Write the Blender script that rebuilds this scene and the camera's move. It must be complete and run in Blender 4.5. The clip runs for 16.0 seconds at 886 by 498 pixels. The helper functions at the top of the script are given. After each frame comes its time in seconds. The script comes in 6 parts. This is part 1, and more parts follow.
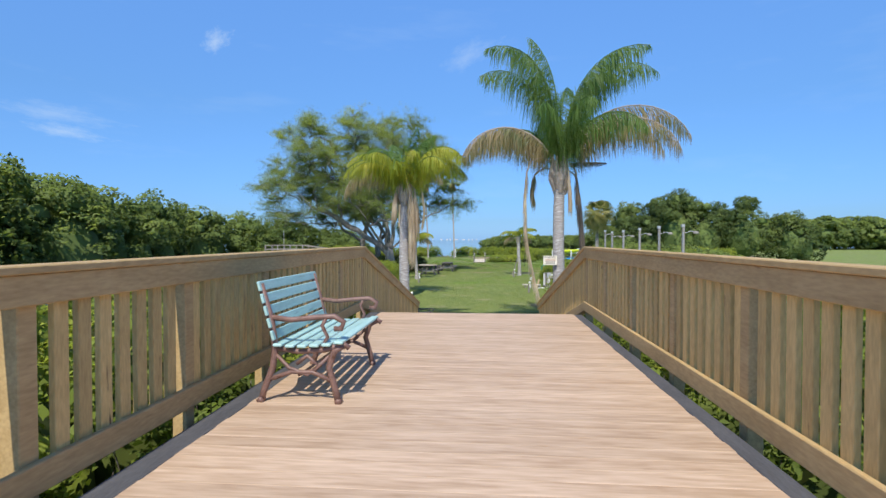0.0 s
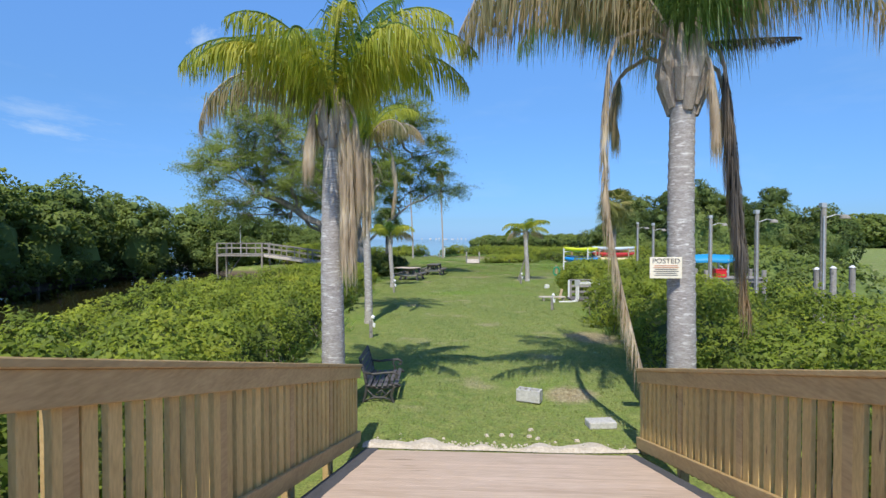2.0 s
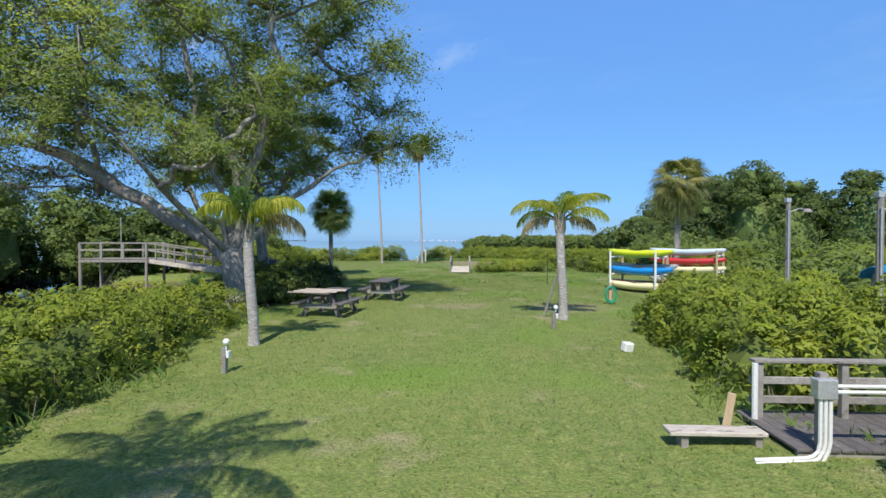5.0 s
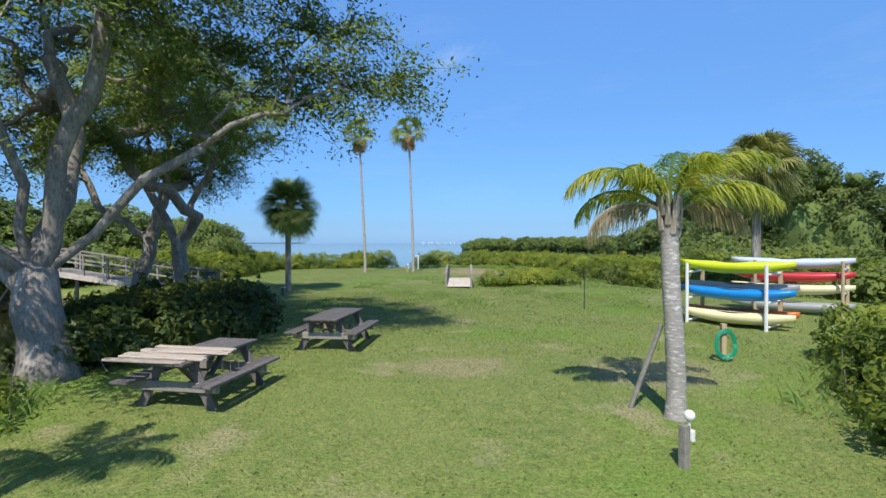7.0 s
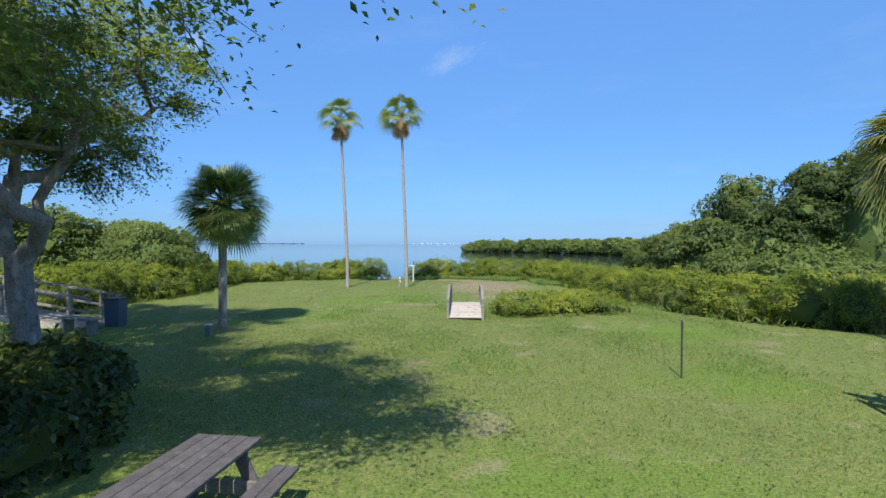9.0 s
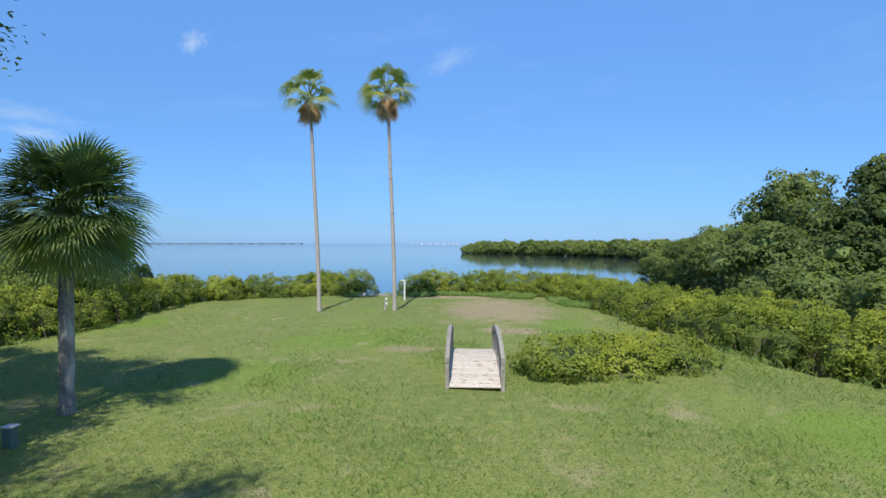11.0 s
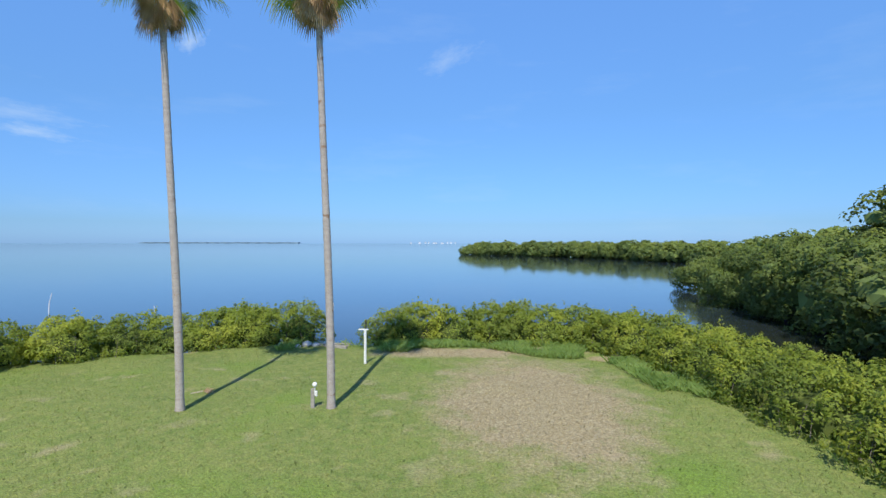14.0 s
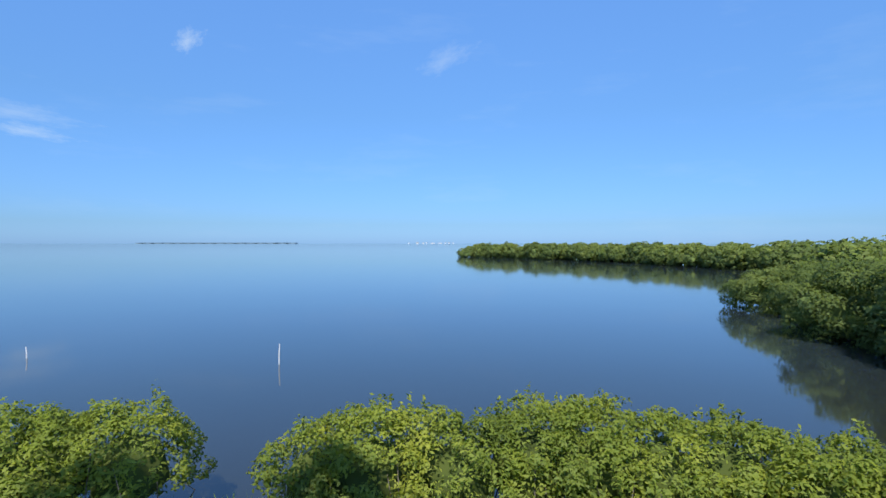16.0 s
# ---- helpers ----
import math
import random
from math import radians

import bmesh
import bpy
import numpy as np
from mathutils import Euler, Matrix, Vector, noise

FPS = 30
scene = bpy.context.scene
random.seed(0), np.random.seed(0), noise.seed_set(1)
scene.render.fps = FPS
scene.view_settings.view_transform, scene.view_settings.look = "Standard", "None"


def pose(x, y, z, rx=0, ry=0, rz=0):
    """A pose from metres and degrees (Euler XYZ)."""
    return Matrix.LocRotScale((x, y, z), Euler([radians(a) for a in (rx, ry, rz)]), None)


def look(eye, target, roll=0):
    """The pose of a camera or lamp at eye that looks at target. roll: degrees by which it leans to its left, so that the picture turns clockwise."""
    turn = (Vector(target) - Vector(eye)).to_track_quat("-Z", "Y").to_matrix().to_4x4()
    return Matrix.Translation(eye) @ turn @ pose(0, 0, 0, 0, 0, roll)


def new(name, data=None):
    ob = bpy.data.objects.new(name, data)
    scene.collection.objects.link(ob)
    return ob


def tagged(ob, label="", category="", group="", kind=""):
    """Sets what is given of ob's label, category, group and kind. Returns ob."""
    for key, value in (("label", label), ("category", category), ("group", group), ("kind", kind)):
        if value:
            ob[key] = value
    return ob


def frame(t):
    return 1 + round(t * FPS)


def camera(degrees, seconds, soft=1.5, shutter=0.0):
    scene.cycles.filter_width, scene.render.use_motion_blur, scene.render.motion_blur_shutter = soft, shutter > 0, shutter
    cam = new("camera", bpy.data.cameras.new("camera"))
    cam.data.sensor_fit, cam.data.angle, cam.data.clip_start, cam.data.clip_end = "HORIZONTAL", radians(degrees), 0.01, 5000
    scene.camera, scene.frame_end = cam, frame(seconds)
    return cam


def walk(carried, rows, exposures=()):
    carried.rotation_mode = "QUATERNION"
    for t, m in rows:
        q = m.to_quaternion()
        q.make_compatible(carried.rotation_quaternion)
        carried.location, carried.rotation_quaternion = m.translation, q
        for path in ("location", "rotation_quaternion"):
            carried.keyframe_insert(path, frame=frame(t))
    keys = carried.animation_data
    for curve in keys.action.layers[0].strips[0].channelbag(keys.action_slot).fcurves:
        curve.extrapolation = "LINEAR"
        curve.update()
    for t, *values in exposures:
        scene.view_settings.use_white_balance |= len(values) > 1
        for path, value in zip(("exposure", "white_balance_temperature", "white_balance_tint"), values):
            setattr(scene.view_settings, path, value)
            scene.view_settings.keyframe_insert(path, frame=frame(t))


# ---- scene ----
cam = camera(82.0, 16.0)
# seconds, eye x, y, z, yaw, pitch, roll
PATH = [
    (0.0, -0.283, -1.382, 1.185, 4.65, -1.06, 0.00),
    (0.3, -0.353, -0.244, 1.156, 4.68, -1.07, -0.00),
    (0.6, -0.427, 0.987, 1.121, 4.79, -1.10, -0.03),
    (1.0, -0.528, 2.773, 1.068, 3.90, -1.07, -0.07),
    (1.3, -0.609, 4.118, 1.025, 3.81, -1.07, -0.08),
    (1.5, -0.667, 4.953, 0.997, 3.47, -1.08, -0.06),
    (2.0, -0.772, 7.340, 0.933, 3.41, -1.12, 0.05),
    (2.5, -0.780, 10.023, 0.851, 3.25, -1.12, 0.08),
    (3.0, -0.692, 12.731, 0.709, 3.12, -1.09, 0.02),
    (3.5, -0.560, 15.295, 0.642, 2.97, -1.09, 0.00),
    (4.0, -0.457, 17.788, 0.643, 2.90, -1.03, 0.00),
    (4.5, -0.387, 20.164, 0.670, 2.84, -1.03, 0.00),
    (5.0, -0.331, 22.407, 0.708, 2.78, -0.95, 0.00),
    (7.5, -0.519, 31.519, 0.910, 2.61, -0.66, 0.10),
    (8.0, -0.602, 33.288, 1.014, 2.58, -0.63, 0.02),
    (8.5, -0.697, 35.007, 1.143, 2.57, -0.63, 0.00),
    (9.0, -0.812, 36.653, 1.286, 2.55, -0.60, 0.00),
    (9.5, -0.920, 38.303, 1.435, 2.51, -0.60, 0.00),
    (10.0, -1.029, 39.943, 1.586, 2.52, -0.60, -0.00),
    (12.5, -1.038, 48.605, 2.188, 2.41, -0.60, 0.00),
    (13.0, -1.137, 50.661, 2.335, 2.38, -0.63, -0.00),
    (13.5, -1.208, 52.807, 2.465, 2.34, -0.66, -0.02),
    (14.0, -1.233, 55.037, 2.593, 2.27, -0.69, -0.06),
    (14.5, -1.236, 57.561, 2.730, 2.23, -0.69, -0.01),
    (15.0, -1.308, 60.293, 2.893, 2.14, -0.72, -0.00),
    (15.5, -1.381, 63.184, 3.116, 2.04, -0.74, -0.00),
    (16.0, -1.541, 66.032, 3.255, 2.03, -0.69, 0.00),
]
walk(cam, [(t, pose(x, y, z, 90 + p, r, w)) for t, x, y, z, w, p, r in PATH])

# ---------------------------------------------------------------- world and sun
SUN_EL, SUN_AZ = 53.0, 5.5          # degrees; shadows fall towards +y, a little to +x
world = bpy.data.worlds.new("sky")
scene.world = world
world.use_nodes = True
wn, wl = world.node_tree.nodes, world.node_tree.links
sky = wn.new("ShaderNodeTexSky")
sky.sky_type = "NISHITA"
sky.sun_disc = False
sky.sun_elevation = radians(SUN_EL)
sky.sun_rotation = radians(180 + SUN_AZ)
sky.air_density, sky.dust_density, sky.ozone_density = 1.0, 0.3, 2.5
wn["Background"].inputs["Strength"].default_value = 0.11
# thin wisps of cloud
tc = wn.new("ShaderNodeTexCoord")
mp = wn.new("ShaderNodeMapping")
mp.inputs["Scale"].default_value = (1.3, 1.3, 6.0)
wisp = wn.new("ShaderNodeTexNoise")
wisp.inputs["Scale"].default_value = 2.6
wisp.inputs["Detail"].default_value = 7.0
wisp.inputs["Roughness"].default_value = 0.62
wramp = wn.new("ShaderNodeValToRGB")
wramp.color_ramp.elements[0].position, wramp.color_ramp.elements[1].position = 0.56, 0.86
wramp.color_ramp.elements[1].color = (0.16, 0.16, 0.16, 1)
wmix = wn.new("ShaderNodeMixRGB")
wmix.inputs["Color2"].default_value = (5.5, 7.0, 9.0, 1)
wl.new(tc.outputs["Generated"], mp.inputs["Vector"])
wl.new(mp.outputs["Vector"], wisp.inputs["Vector"])
wl.new(wisp.outputs["Fac"], wramp.inputs["Fac"])
wl.new(wramp.outputs["Color"], wmix.inputs["Fac"])
# clear maritime air: deeper blue overhead, pale blue at the horizon
sep = wn.new("ShaderNodeSeparateXYZ")
wl.new(tc.outputs["Generated"], sep.inputs["Vector"])
tone = wn.new("ShaderNodeValToRGB")
te = tone.color_ramp.elements
te[0].position, te[0].color = 0.0, (0.125, 0.232, 0.50, 1)
te[1].position, te[1].color = 0.46, (0.39, 0.565, 0.745, 1)
mid_tone = te.new(0.24)
mid_tone.color = (0.245, 0.37, 0.505, 1)
low_tone = te.new(0.035)
low_tone.color = (0.132, 0.222, 0.40, 1)
high_tone = te.new(1.0)
high_tone.color = (0.17, 0.205, 0.27, 1)
wl.new(sep.outputs["Z"], tone.inputs["Fac"])
grade = wn.new("ShaderNodeVectorMath")
grade.operation = "MULTIPLY"
wl.new(sky.outputs["Color"], grade.inputs[0])
wl.new(tone.outputs["Color"], grade.inputs[1])
lift = wn.new("ShaderNodeVectorMath")
lift.operation, lift.inputs["Scale"].default_value = "SCALE", 3.1
wl.new(grade.outputs["Vector"], lift.inputs[0])
wl.new(lift.outputs["Vector"], wmix.inputs["Color1"])


def cloudlet(source, direction, size, tilt, amount):
    """One small wisp of cloud in a fixed direction of the sky."""
    d = Vector(direction).normalized()
    m = wn.new("ShaderNodeMapping")
    m.vector_type = "TEXTURE"
    m.inputs["Location"].default_value = d
    m.inputs["Rotation"].default_value = (0, radians(tilt), math.atan2(-d.x, d.y))
    m.inputs["Scale"].default_value = (size[0], 0.5, size[1])
    wl.new(tc.outputs["Generated"], m.inputs["Vector"])
    ln = wn.new("ShaderNodeVectorMath")
    ln.operation = "LENGTH"
    wl.new(m.outputs["Vector"], ln.inputs[0])
    nz = wn.new("ShaderNodeTexNoise")
    nz.inputs["Scale"].default_value, nz.inputs["Detail"].default_value, nz.inputs["Roughness"].default_value = 1.7, 8.0, 0.68
    wl.new(m.outputs["Vector"], nz.inputs["Vector"])
    su = wn.new("ShaderNodeMath")
    su.operation, su.inputs[1].default_value = "MULTIPLY_ADD", 2.1
    wl.new(nz.outputs["Fac"], su.inputs[0])
    ng = wn.new("ShaderNodeMath")
    ng.operation, ng.inputs[1].default_value = "MULTIPLY", -1.0
    wl.new(ln.outputs["Value"], ng.inputs[0])
    wl.new(ng.outputs[0], su.inputs[2])
    mr = wn.new("ShaderNodeMapRange")
    mr.inputs["From Min"].default_value, mr.inputs["From Max"].default_value = 0.35, 1.1
    mr.inputs["To Max"].default_value = amount
    wl.new(su.outputs[0], mr.inputs["Value"])
    mx = wn.new("ShaderNodeMixRGB")
    mx.inputs["Color2"].default_value = (6.4, 7.6, 8.8, 1)
    wl.new(mr.outputs["Result"], mx.inputs["Fac"])
    wl.new(source, mx.inputs["Color1"])
    return mx.outputs["Color"]


heaven = wmix.outputs["Color"]
for row in (((-2177, 4000, 1620), (0.036, 0.024), -25, 0.42), ((-131, 4000, 1440), (0.075, 0.03), -18, 0.22), ((-3480, 4000, 905), (0.075, 0.016), 8, 0.36), ((-3560, 4000, 1060), (0.11, 0.022), 6, 0.25)):
    heaven = cloudlet(heaven, *row)
wl.new(heaven, wn["Background"].inputs["Color"])

sun = new("sun", bpy.data.lights.new("sun", "SUN"))
sun.data.energy, sun.data.angle, sun.data.color = 5.0, radians(0.53), (1.0, 0.94, 0.82)
sd = Vector((math.sin(radians(SUN_AZ)) * math.cos(radians(SUN_EL)), math.cos(radians(SUN_AZ)) * math.cos(radians(SUN_EL)), -math.sin(radians(SUN_EL))))
sun.matrix_world = look((-5, -40, 60), tuple(Vector((-5, -40, 60)) + sd))
scene.view_settings.exposure = 0.0

# ---------------------------------------------------------------- materials


def mat(name, c1, c2, scale=8.0, rough=0.8, bump=0.0, stretch=(1, 1, 1), vary=0.0, island=0.0, spot=None, metal=0.0, fine=40.0, local=False):
    """Two colours mixed by noise at two scales; vary: brightness by object; island: by loose piece; spot: colour, size and amount of stains."""
    m = bpy.data.materials.new(name)
    m.use_nodes = True
    n, l = m.node_tree.nodes, m.node_tree.links
    bs = n["Principled BSDF"]
    bs.inputs["Roughness"].default_value, bs.inputs["Metallic"].default_value = rough, metal
    if local:
        co = n.new("ShaderNodeTexCoord").outputs["Object"]
    else:
        co = n.new("ShaderNodeNewGeometry").outputs["Position"]
    mp = n.new("ShaderNodeMapping")
    mp.inputs["Scale"].default_value = stretch
    l.new(co, mp.inputs["Vector"])
    vec = mp.outputs["Vector"]
    if vary:
        oi = n.new("ShaderNodeObjectInfo")
        ad = n.new("ShaderNodeVectorMath")
        ad.operation = "MULTIPLY_ADD"
        ad.inputs[1].default_value = (1, 1, 1)
        sc = n.new("ShaderNodeMath")
        sc.operation, sc.inputs[1].default_value = "MULTIPLY", 37.0
        l.new(oi.outputs["Random"], sc.inputs[0])
        l.new(vec, ad.inputs[0])
        l.new(sc.outputs[0], ad.inputs[2])
        vec = ad.outputs[0]
    n1, n2 = n.new("ShaderNodeTexNoise"), n.new("ShaderNodeTexNoise")
    n1.inputs["Scale"].default_value, n1.inputs["Detail"].default_value = scale, 6.0
    n2.inputs["Scale"].default_value, n2.inputs["Detail"].default_value = fine, 4.0
    l.new(vec, n1.inputs["Vector"])
    l.new(vec, n2.inputs["Vector"])
    av = n.new("ShaderNodeMath")
    av.operation, av.inputs[1].default_value = "MULTIPLY_ADD", 0.45
    half = n.new("ShaderNodeMath")
    half.operation, half.inputs[1].default_value = "MULTIPLY", 0.55
    l.new(n2.outputs["Fac"], half.inputs[0])
    l.new(n1.outputs["Fac"], av.inputs[0])
    l.new(half.outputs[0], av.inputs[2])
    rp = n.new("ShaderNodeValToRGB")
    rp.color_ramp.elements[0].position, rp.color_ramp.elements[1].position = 0.36, 0.64
    rp.color_ramp.elements[0].color, rp.color_ramp.elements[1].color = (*c1, 1), (*c2, 1)
    l.new(av.outputs[0], rp.inputs["Fac"])
    col = rp.outputs["Color"]
    if spot:
        sc, size, cut = spot
        n3 = n.new("ShaderNodeTexNoise")
        n3.inputs["Scale"].default_value, n3.inputs["Detail"].default_value = size, 5.0
        l.new(vec, n3.inputs["Vector"])
        r3 = n.new("ShaderNodeValToRGB")
        r3.color_ramp.elements[0].position, r3.color_ramp.elements[1].position = cut, cut + 0.08
        l.new(n3.outputs["Fac"], r3.inputs["Fac"])
        mx = n.new("ShaderNodeMixRGB")
        mx.inputs["Color2"].default_value = (*sc, 1)
        l.new(r3.outputs["Color"], mx.inputs["Fac"])
        l.new(col, mx.inputs["Color1"])
        col = mx.outputs["Color"]
    if vary or island:
        hs = n.new("ShaderNodeHueSaturation")
        if vary:
            rnd, amount = oi.outputs["Random"], vary
        else:
            rnd, amount = n.new("ShaderNodeNewGeometry").outputs["Random Per Island"], island
        mr = n.new("ShaderNodeMapRange")
        mr.inputs["To Min"].default_value, mr.inputs["To Max"].default_value = 1 - amount, 1 + amount
        l.new(rnd, mr.inputs["Value"])
        l.new(mr.outputs["Result"], hs.inputs["Value"])
        l.new(col, hs.inputs["Color"])
        col = hs.outputs["Color"]
    l.new(col, bs.inputs["Base Color"])
    if bump:
        bp = n.new("ShaderNodeBump")
        bp.inputs["Strength"].default_value, bp.inputs["Distance"].default_value = 0.6, bump
        l.new(av.outputs[0], bp.inputs["Height"])
        l.new(bp.outputs["Normal"], bs.inputs["Normal"])
    return m


def leaf_mat(name, cols, trans=0.35, rough=0.5, patch=0.6, soft=0.0):
    """Leaves: a ramp of colours by loose leaf, shifted by broad patches, with light passing through; soft: share of the clump's own normal and tone."""
    m = bpy.data.materials.new(name)
    m.use_nodes = True
    n, l = m.node_tree.nodes, m.node_tree.links
    bs, out = n["Principled BSDF"], n["Material Output"]
    g = n.new("ShaderNodeNewGeometry")
    ns = n.new("ShaderNodeTexNoise")
    ns.inputs["Scale"].default_value, ns.inputs["Detail"].default_value = patch, 3.0
    l.new(g.outputs["Position"], ns.inputs["Vector"])
    ad = n.new("ShaderNodeMath")
    ad.operation, ad.inputs[1].default_value = "MULTIPLY_ADD", 0.20
    sh = n.new("ShaderNodeMath")
    sh.operation, sh.inputs[1].default_value, sh.inputs[2].default_value = "MULTIPLY_ADD", 2.2, -0.71
    l.new(ns.outputs["Fac"], sh.inputs[0])
    l.new(g.outputs["Random Per Island"], ad.inputs[0])
    l.new(sh.outputs[0], ad.inputs[2])
    rp = n.new("ShaderNodeValToRGB")
    els = rp.color_ramp.elements
    for k, c in enumerate(cols):
        e = els[k] if k < 2 else els.new(0.5)
        e.position, e.color = k / (len(cols) - 1), (*c, 1)
    for k, c in enumerate(cols):
        els[k].position, els[k].color = k / (len(cols) - 1), (*c, 1)
    level = ad.outputs[0]
    bs.inputs["Roughness"].default_value = rough
    bs.inputs["Specular IOR Level"].default_value = 0.3
    tr = n.new("ShaderNodeBsdfTranslucent")
    if soft:
        tone, nap = n.new("ShaderNodeAttribute"), n.new("ShaderNodeAttribute")
        tone.attribute_name, nap.attribute_name = "tone", "nap"
        more = n.new("ShaderNodeMath")
        more.operation = "ADD"
        l.new(level, more.inputs[0])
        l.new(tone.outputs["Fac"], more.inputs[1])
        level = more.outputs[0]
        turn = n.new("ShaderNodeMix")
        turn.data_type = "VECTOR"
        turn.inputs["Factor"].default_value = soft
        l.new(g.outputs["Normal"], turn.inputs[4])
        l.new(nap.outputs["Vector"], turn.inputs[5])
        unit = n.new("ShaderNodeVectorMath")
        unit.operation = "NORMALIZE"
        l.new(turn.outputs[1], unit.inputs[0])
        l.new(unit.outputs["Vector"], bs.inputs["Normal"])
    l.new(level, rp.inputs["Fac"])
    l.new(rp.outputs["Color"], bs.inputs["Base Color"])
    br = n.new("ShaderNodeMixRGB")
    br.blend_type, br.inputs["Fac"].default_value, br.inputs["Color2"].default_value = "MULTIPLY", 1.0, (1.4, 1.5, 0.75, 1)
    l.new(rp.outputs["Color"], br.inputs["Color1"])
    l.new(br.outputs["Color"], tr.inputs["Color"])
    mx = n.new("ShaderNodeMixShader")
    mx.inputs["Fac"].default_value = trans
    l.new(bs.outputs["BSDF"], mx.inputs[1])
    l.new(tr.outputs["BSDF"], mx.inputs[2])
    l.new(mx.outputs["Shader"], out.inputs["Surface"])
    return m


EDGE = mat("dark_edge_board", (0.06, 0.06, 0.068), (0.10, 0.10, 0.11), 4.0, 0.8, 0.002, (3, 0.6, 3))
DECK = mat("deck_timber", (0.40, 0.27, 0.175), (0.62, 0.46, 0.335), 2.5, 0.6, 0.001, (0.3, 2.4, 2.4), vary=0.07, spot=((0.22, 0.12, 0.06), 5.0, 0.70), fine=14)
RAILW = mat("rail_timber", (0.40, 0.265, 0.112), (0.55, 0.38, 0.175), 3.0, 0.75, 0.002, (3, 0.6, 3), spot=((0.12, 0.065, 0.03), 4.0, 0.70), fine=20)
PICKET = mat("picket_timber", (0.47, 0.315, 0.118), (0.65, 0.46, 0.185), 4.0, 0.75, 0.002, (4, 4, 0.8), vary=0.16, spot=((0.12, 0.065, 0.03), 5.0, 0.68), fine=20)
SLAT = mat("painted_slat", (0.32, 0.52, 0.50), (0.44, 0.65, 0.62), 6.0, 0.45, 0.0008, (4, 0.5, 4), vary=0.06, spot=((0.22, 0.36, 0.35), 9.0, 0.66))
IRON = mat("painted_iron", (0.15, 0.085, 0.07), (0.24, 0.14, 0.115), 14.0, 0.5, 0.001, spot=((0.10, 0.04, 0.02), 20.0, 0.62))
OLDSLAT = mat("dark_slat", (0.06, 0.055, 0.06), (0.13, 0.12, 0.125), 8.0, 0.7, 0.001, (4, 0.6, 4), vary=0.15)
GREYWOOD = mat("weathered_timber", (0.20, 0.185, 0.165), (0.36, 0.335, 0.30), 5.0, 0.9, 0.002, (2, 2, 2), vary=0.15, spot=((0.12, 0.11, 0.095), 3.0, 0.62))
DARKWOOD = mat("dark_weathered_timber", (0.085, 0.075, 0.075), (0.17, 0.155, 0.15), 5.0, 0.9, 0.002, (2, 2, 2), vary=0.15, spot=((0.25, 0.23, 0.21), 4.0, 0.66))
PALEWOOD = mat("bleached_timber", (0.46, 0.40, 0.34), (0.66, 0.60, 0.53), 6.0, 0.9, 0.003, (1, 4, 4), vary=0.1, spot=((0.20, 0.165, 0.135), 5.0, 0.58))
TANWOOD = mat("raw_timber", (0.40, 0.29, 0.17), (0.52, 0.40, 0.26), 6.0, 0.85, 0.001, (3, 3, 0.5))
WHITE = mat("white_plastic", (0.70, 0.70, 0.69), (0.82, 0.82, 0.81), 5.0, 0.4, 0.0, spot=((0.55, 0.54, 0.5), 7.0, 0.68))
GREYMETAL = mat("galvanised_metal", (0.42, 0.43, 0.44), (0.58, 0.59, 0.60), 9.0, 0.45, 0.0005, metal=0.4)
DARKMETAL = mat("dark_metal", (0.05, 0.05, 0.05), (0.09, 0.085, 0.08), 12.0, 0.55, 0.0005, metal=0.3)
CONCRETE = mat("concrete", (0.38, 0.37, 0.35), (0.55, 0.54, 0.52), 14.0, 0.95, 0.004, spot=((0.27, 0.26, 0.24), 9.0, 0.64))
SHELL = mat("shell_sand", (0.42, 0.36, 0.28), (0.62, 0.56, 0.48), 18.0, 0.95, 0.01)
SIGN = mat("sign_board", (0.74, 0.66, 0.50), (0.84, 0.78, 0.64), 10.0, 0.6)
INK = mat("sign_ink", (0.07, 0.06, 0.055), (0.10, 0.085, 0.08), 30.0, 0.7)
REDINK = mat("sign_red_ink", (0.45, 0.16, 0.06), (0.55, 0.22, 0.09), 30.0, 0.7)
GLOBE = mat("white_glass", (0.80, 0.80, 0.78), (0.86, 0.86, 0.84), 10.0, 0.25)
BARK = mat("tree_bark", (0.15, 0.13, 0.115), (0.33, 0.30, 0.27), 3.5, 0.95, 0.02, (2, 2, 0.8), spot=((0.42, 0.38, 0.34), 1.6, 0.58), fine=16)
TWIG = mat("mangrove_wood", (0.10, 0.08, 0.065), (0.25, 0.22, 0.19), 6.0, 0.95, 0.004)
PALMBARK = mat("palm_bark", (0.25, 0.22, 0.205), (0.44, 0.41, 0.385), 3.0, 0.95, 0.006, (2, 2, 9), spot=((0.62, 0.60, 0.57), 4.5, 0.57), fine=12)
TALLBARK = mat("tall_palm_bark", (0.30, 0.26, 0.24), (0.46, 0.415, 0.38), 2.0, 0.95, 0.006, (3, 3, 6), spot=((0.26, 0.17, 0.12), 1.2, 0.62), fine=12)
BOOT = mat("palm_boots", (0.30, 0.23, 0.17), (0.52, 0.45, 0.37), 5.0, 0.9, 0.006, (5, 5, 1))
MANG = leaf_mat("mangrove_leaf", [(0.135, 0.185, 0.040), (0.20, 0.26, 0.046), (0.265, 0.32, 0.052), (0.37, 0.40, 0.065)], 0.42, 0.6, 0.5, 0.85)
MANGFAR = leaf_mat("far_mangrove_leaf", [(0.10, 0.148, 0.048), (0.14, 0.195, 0.058), (0.19, 0.245, 0.07), (0.25, 0.30, 0.088)], 0.4, 0.65, 0.16, 0.88)
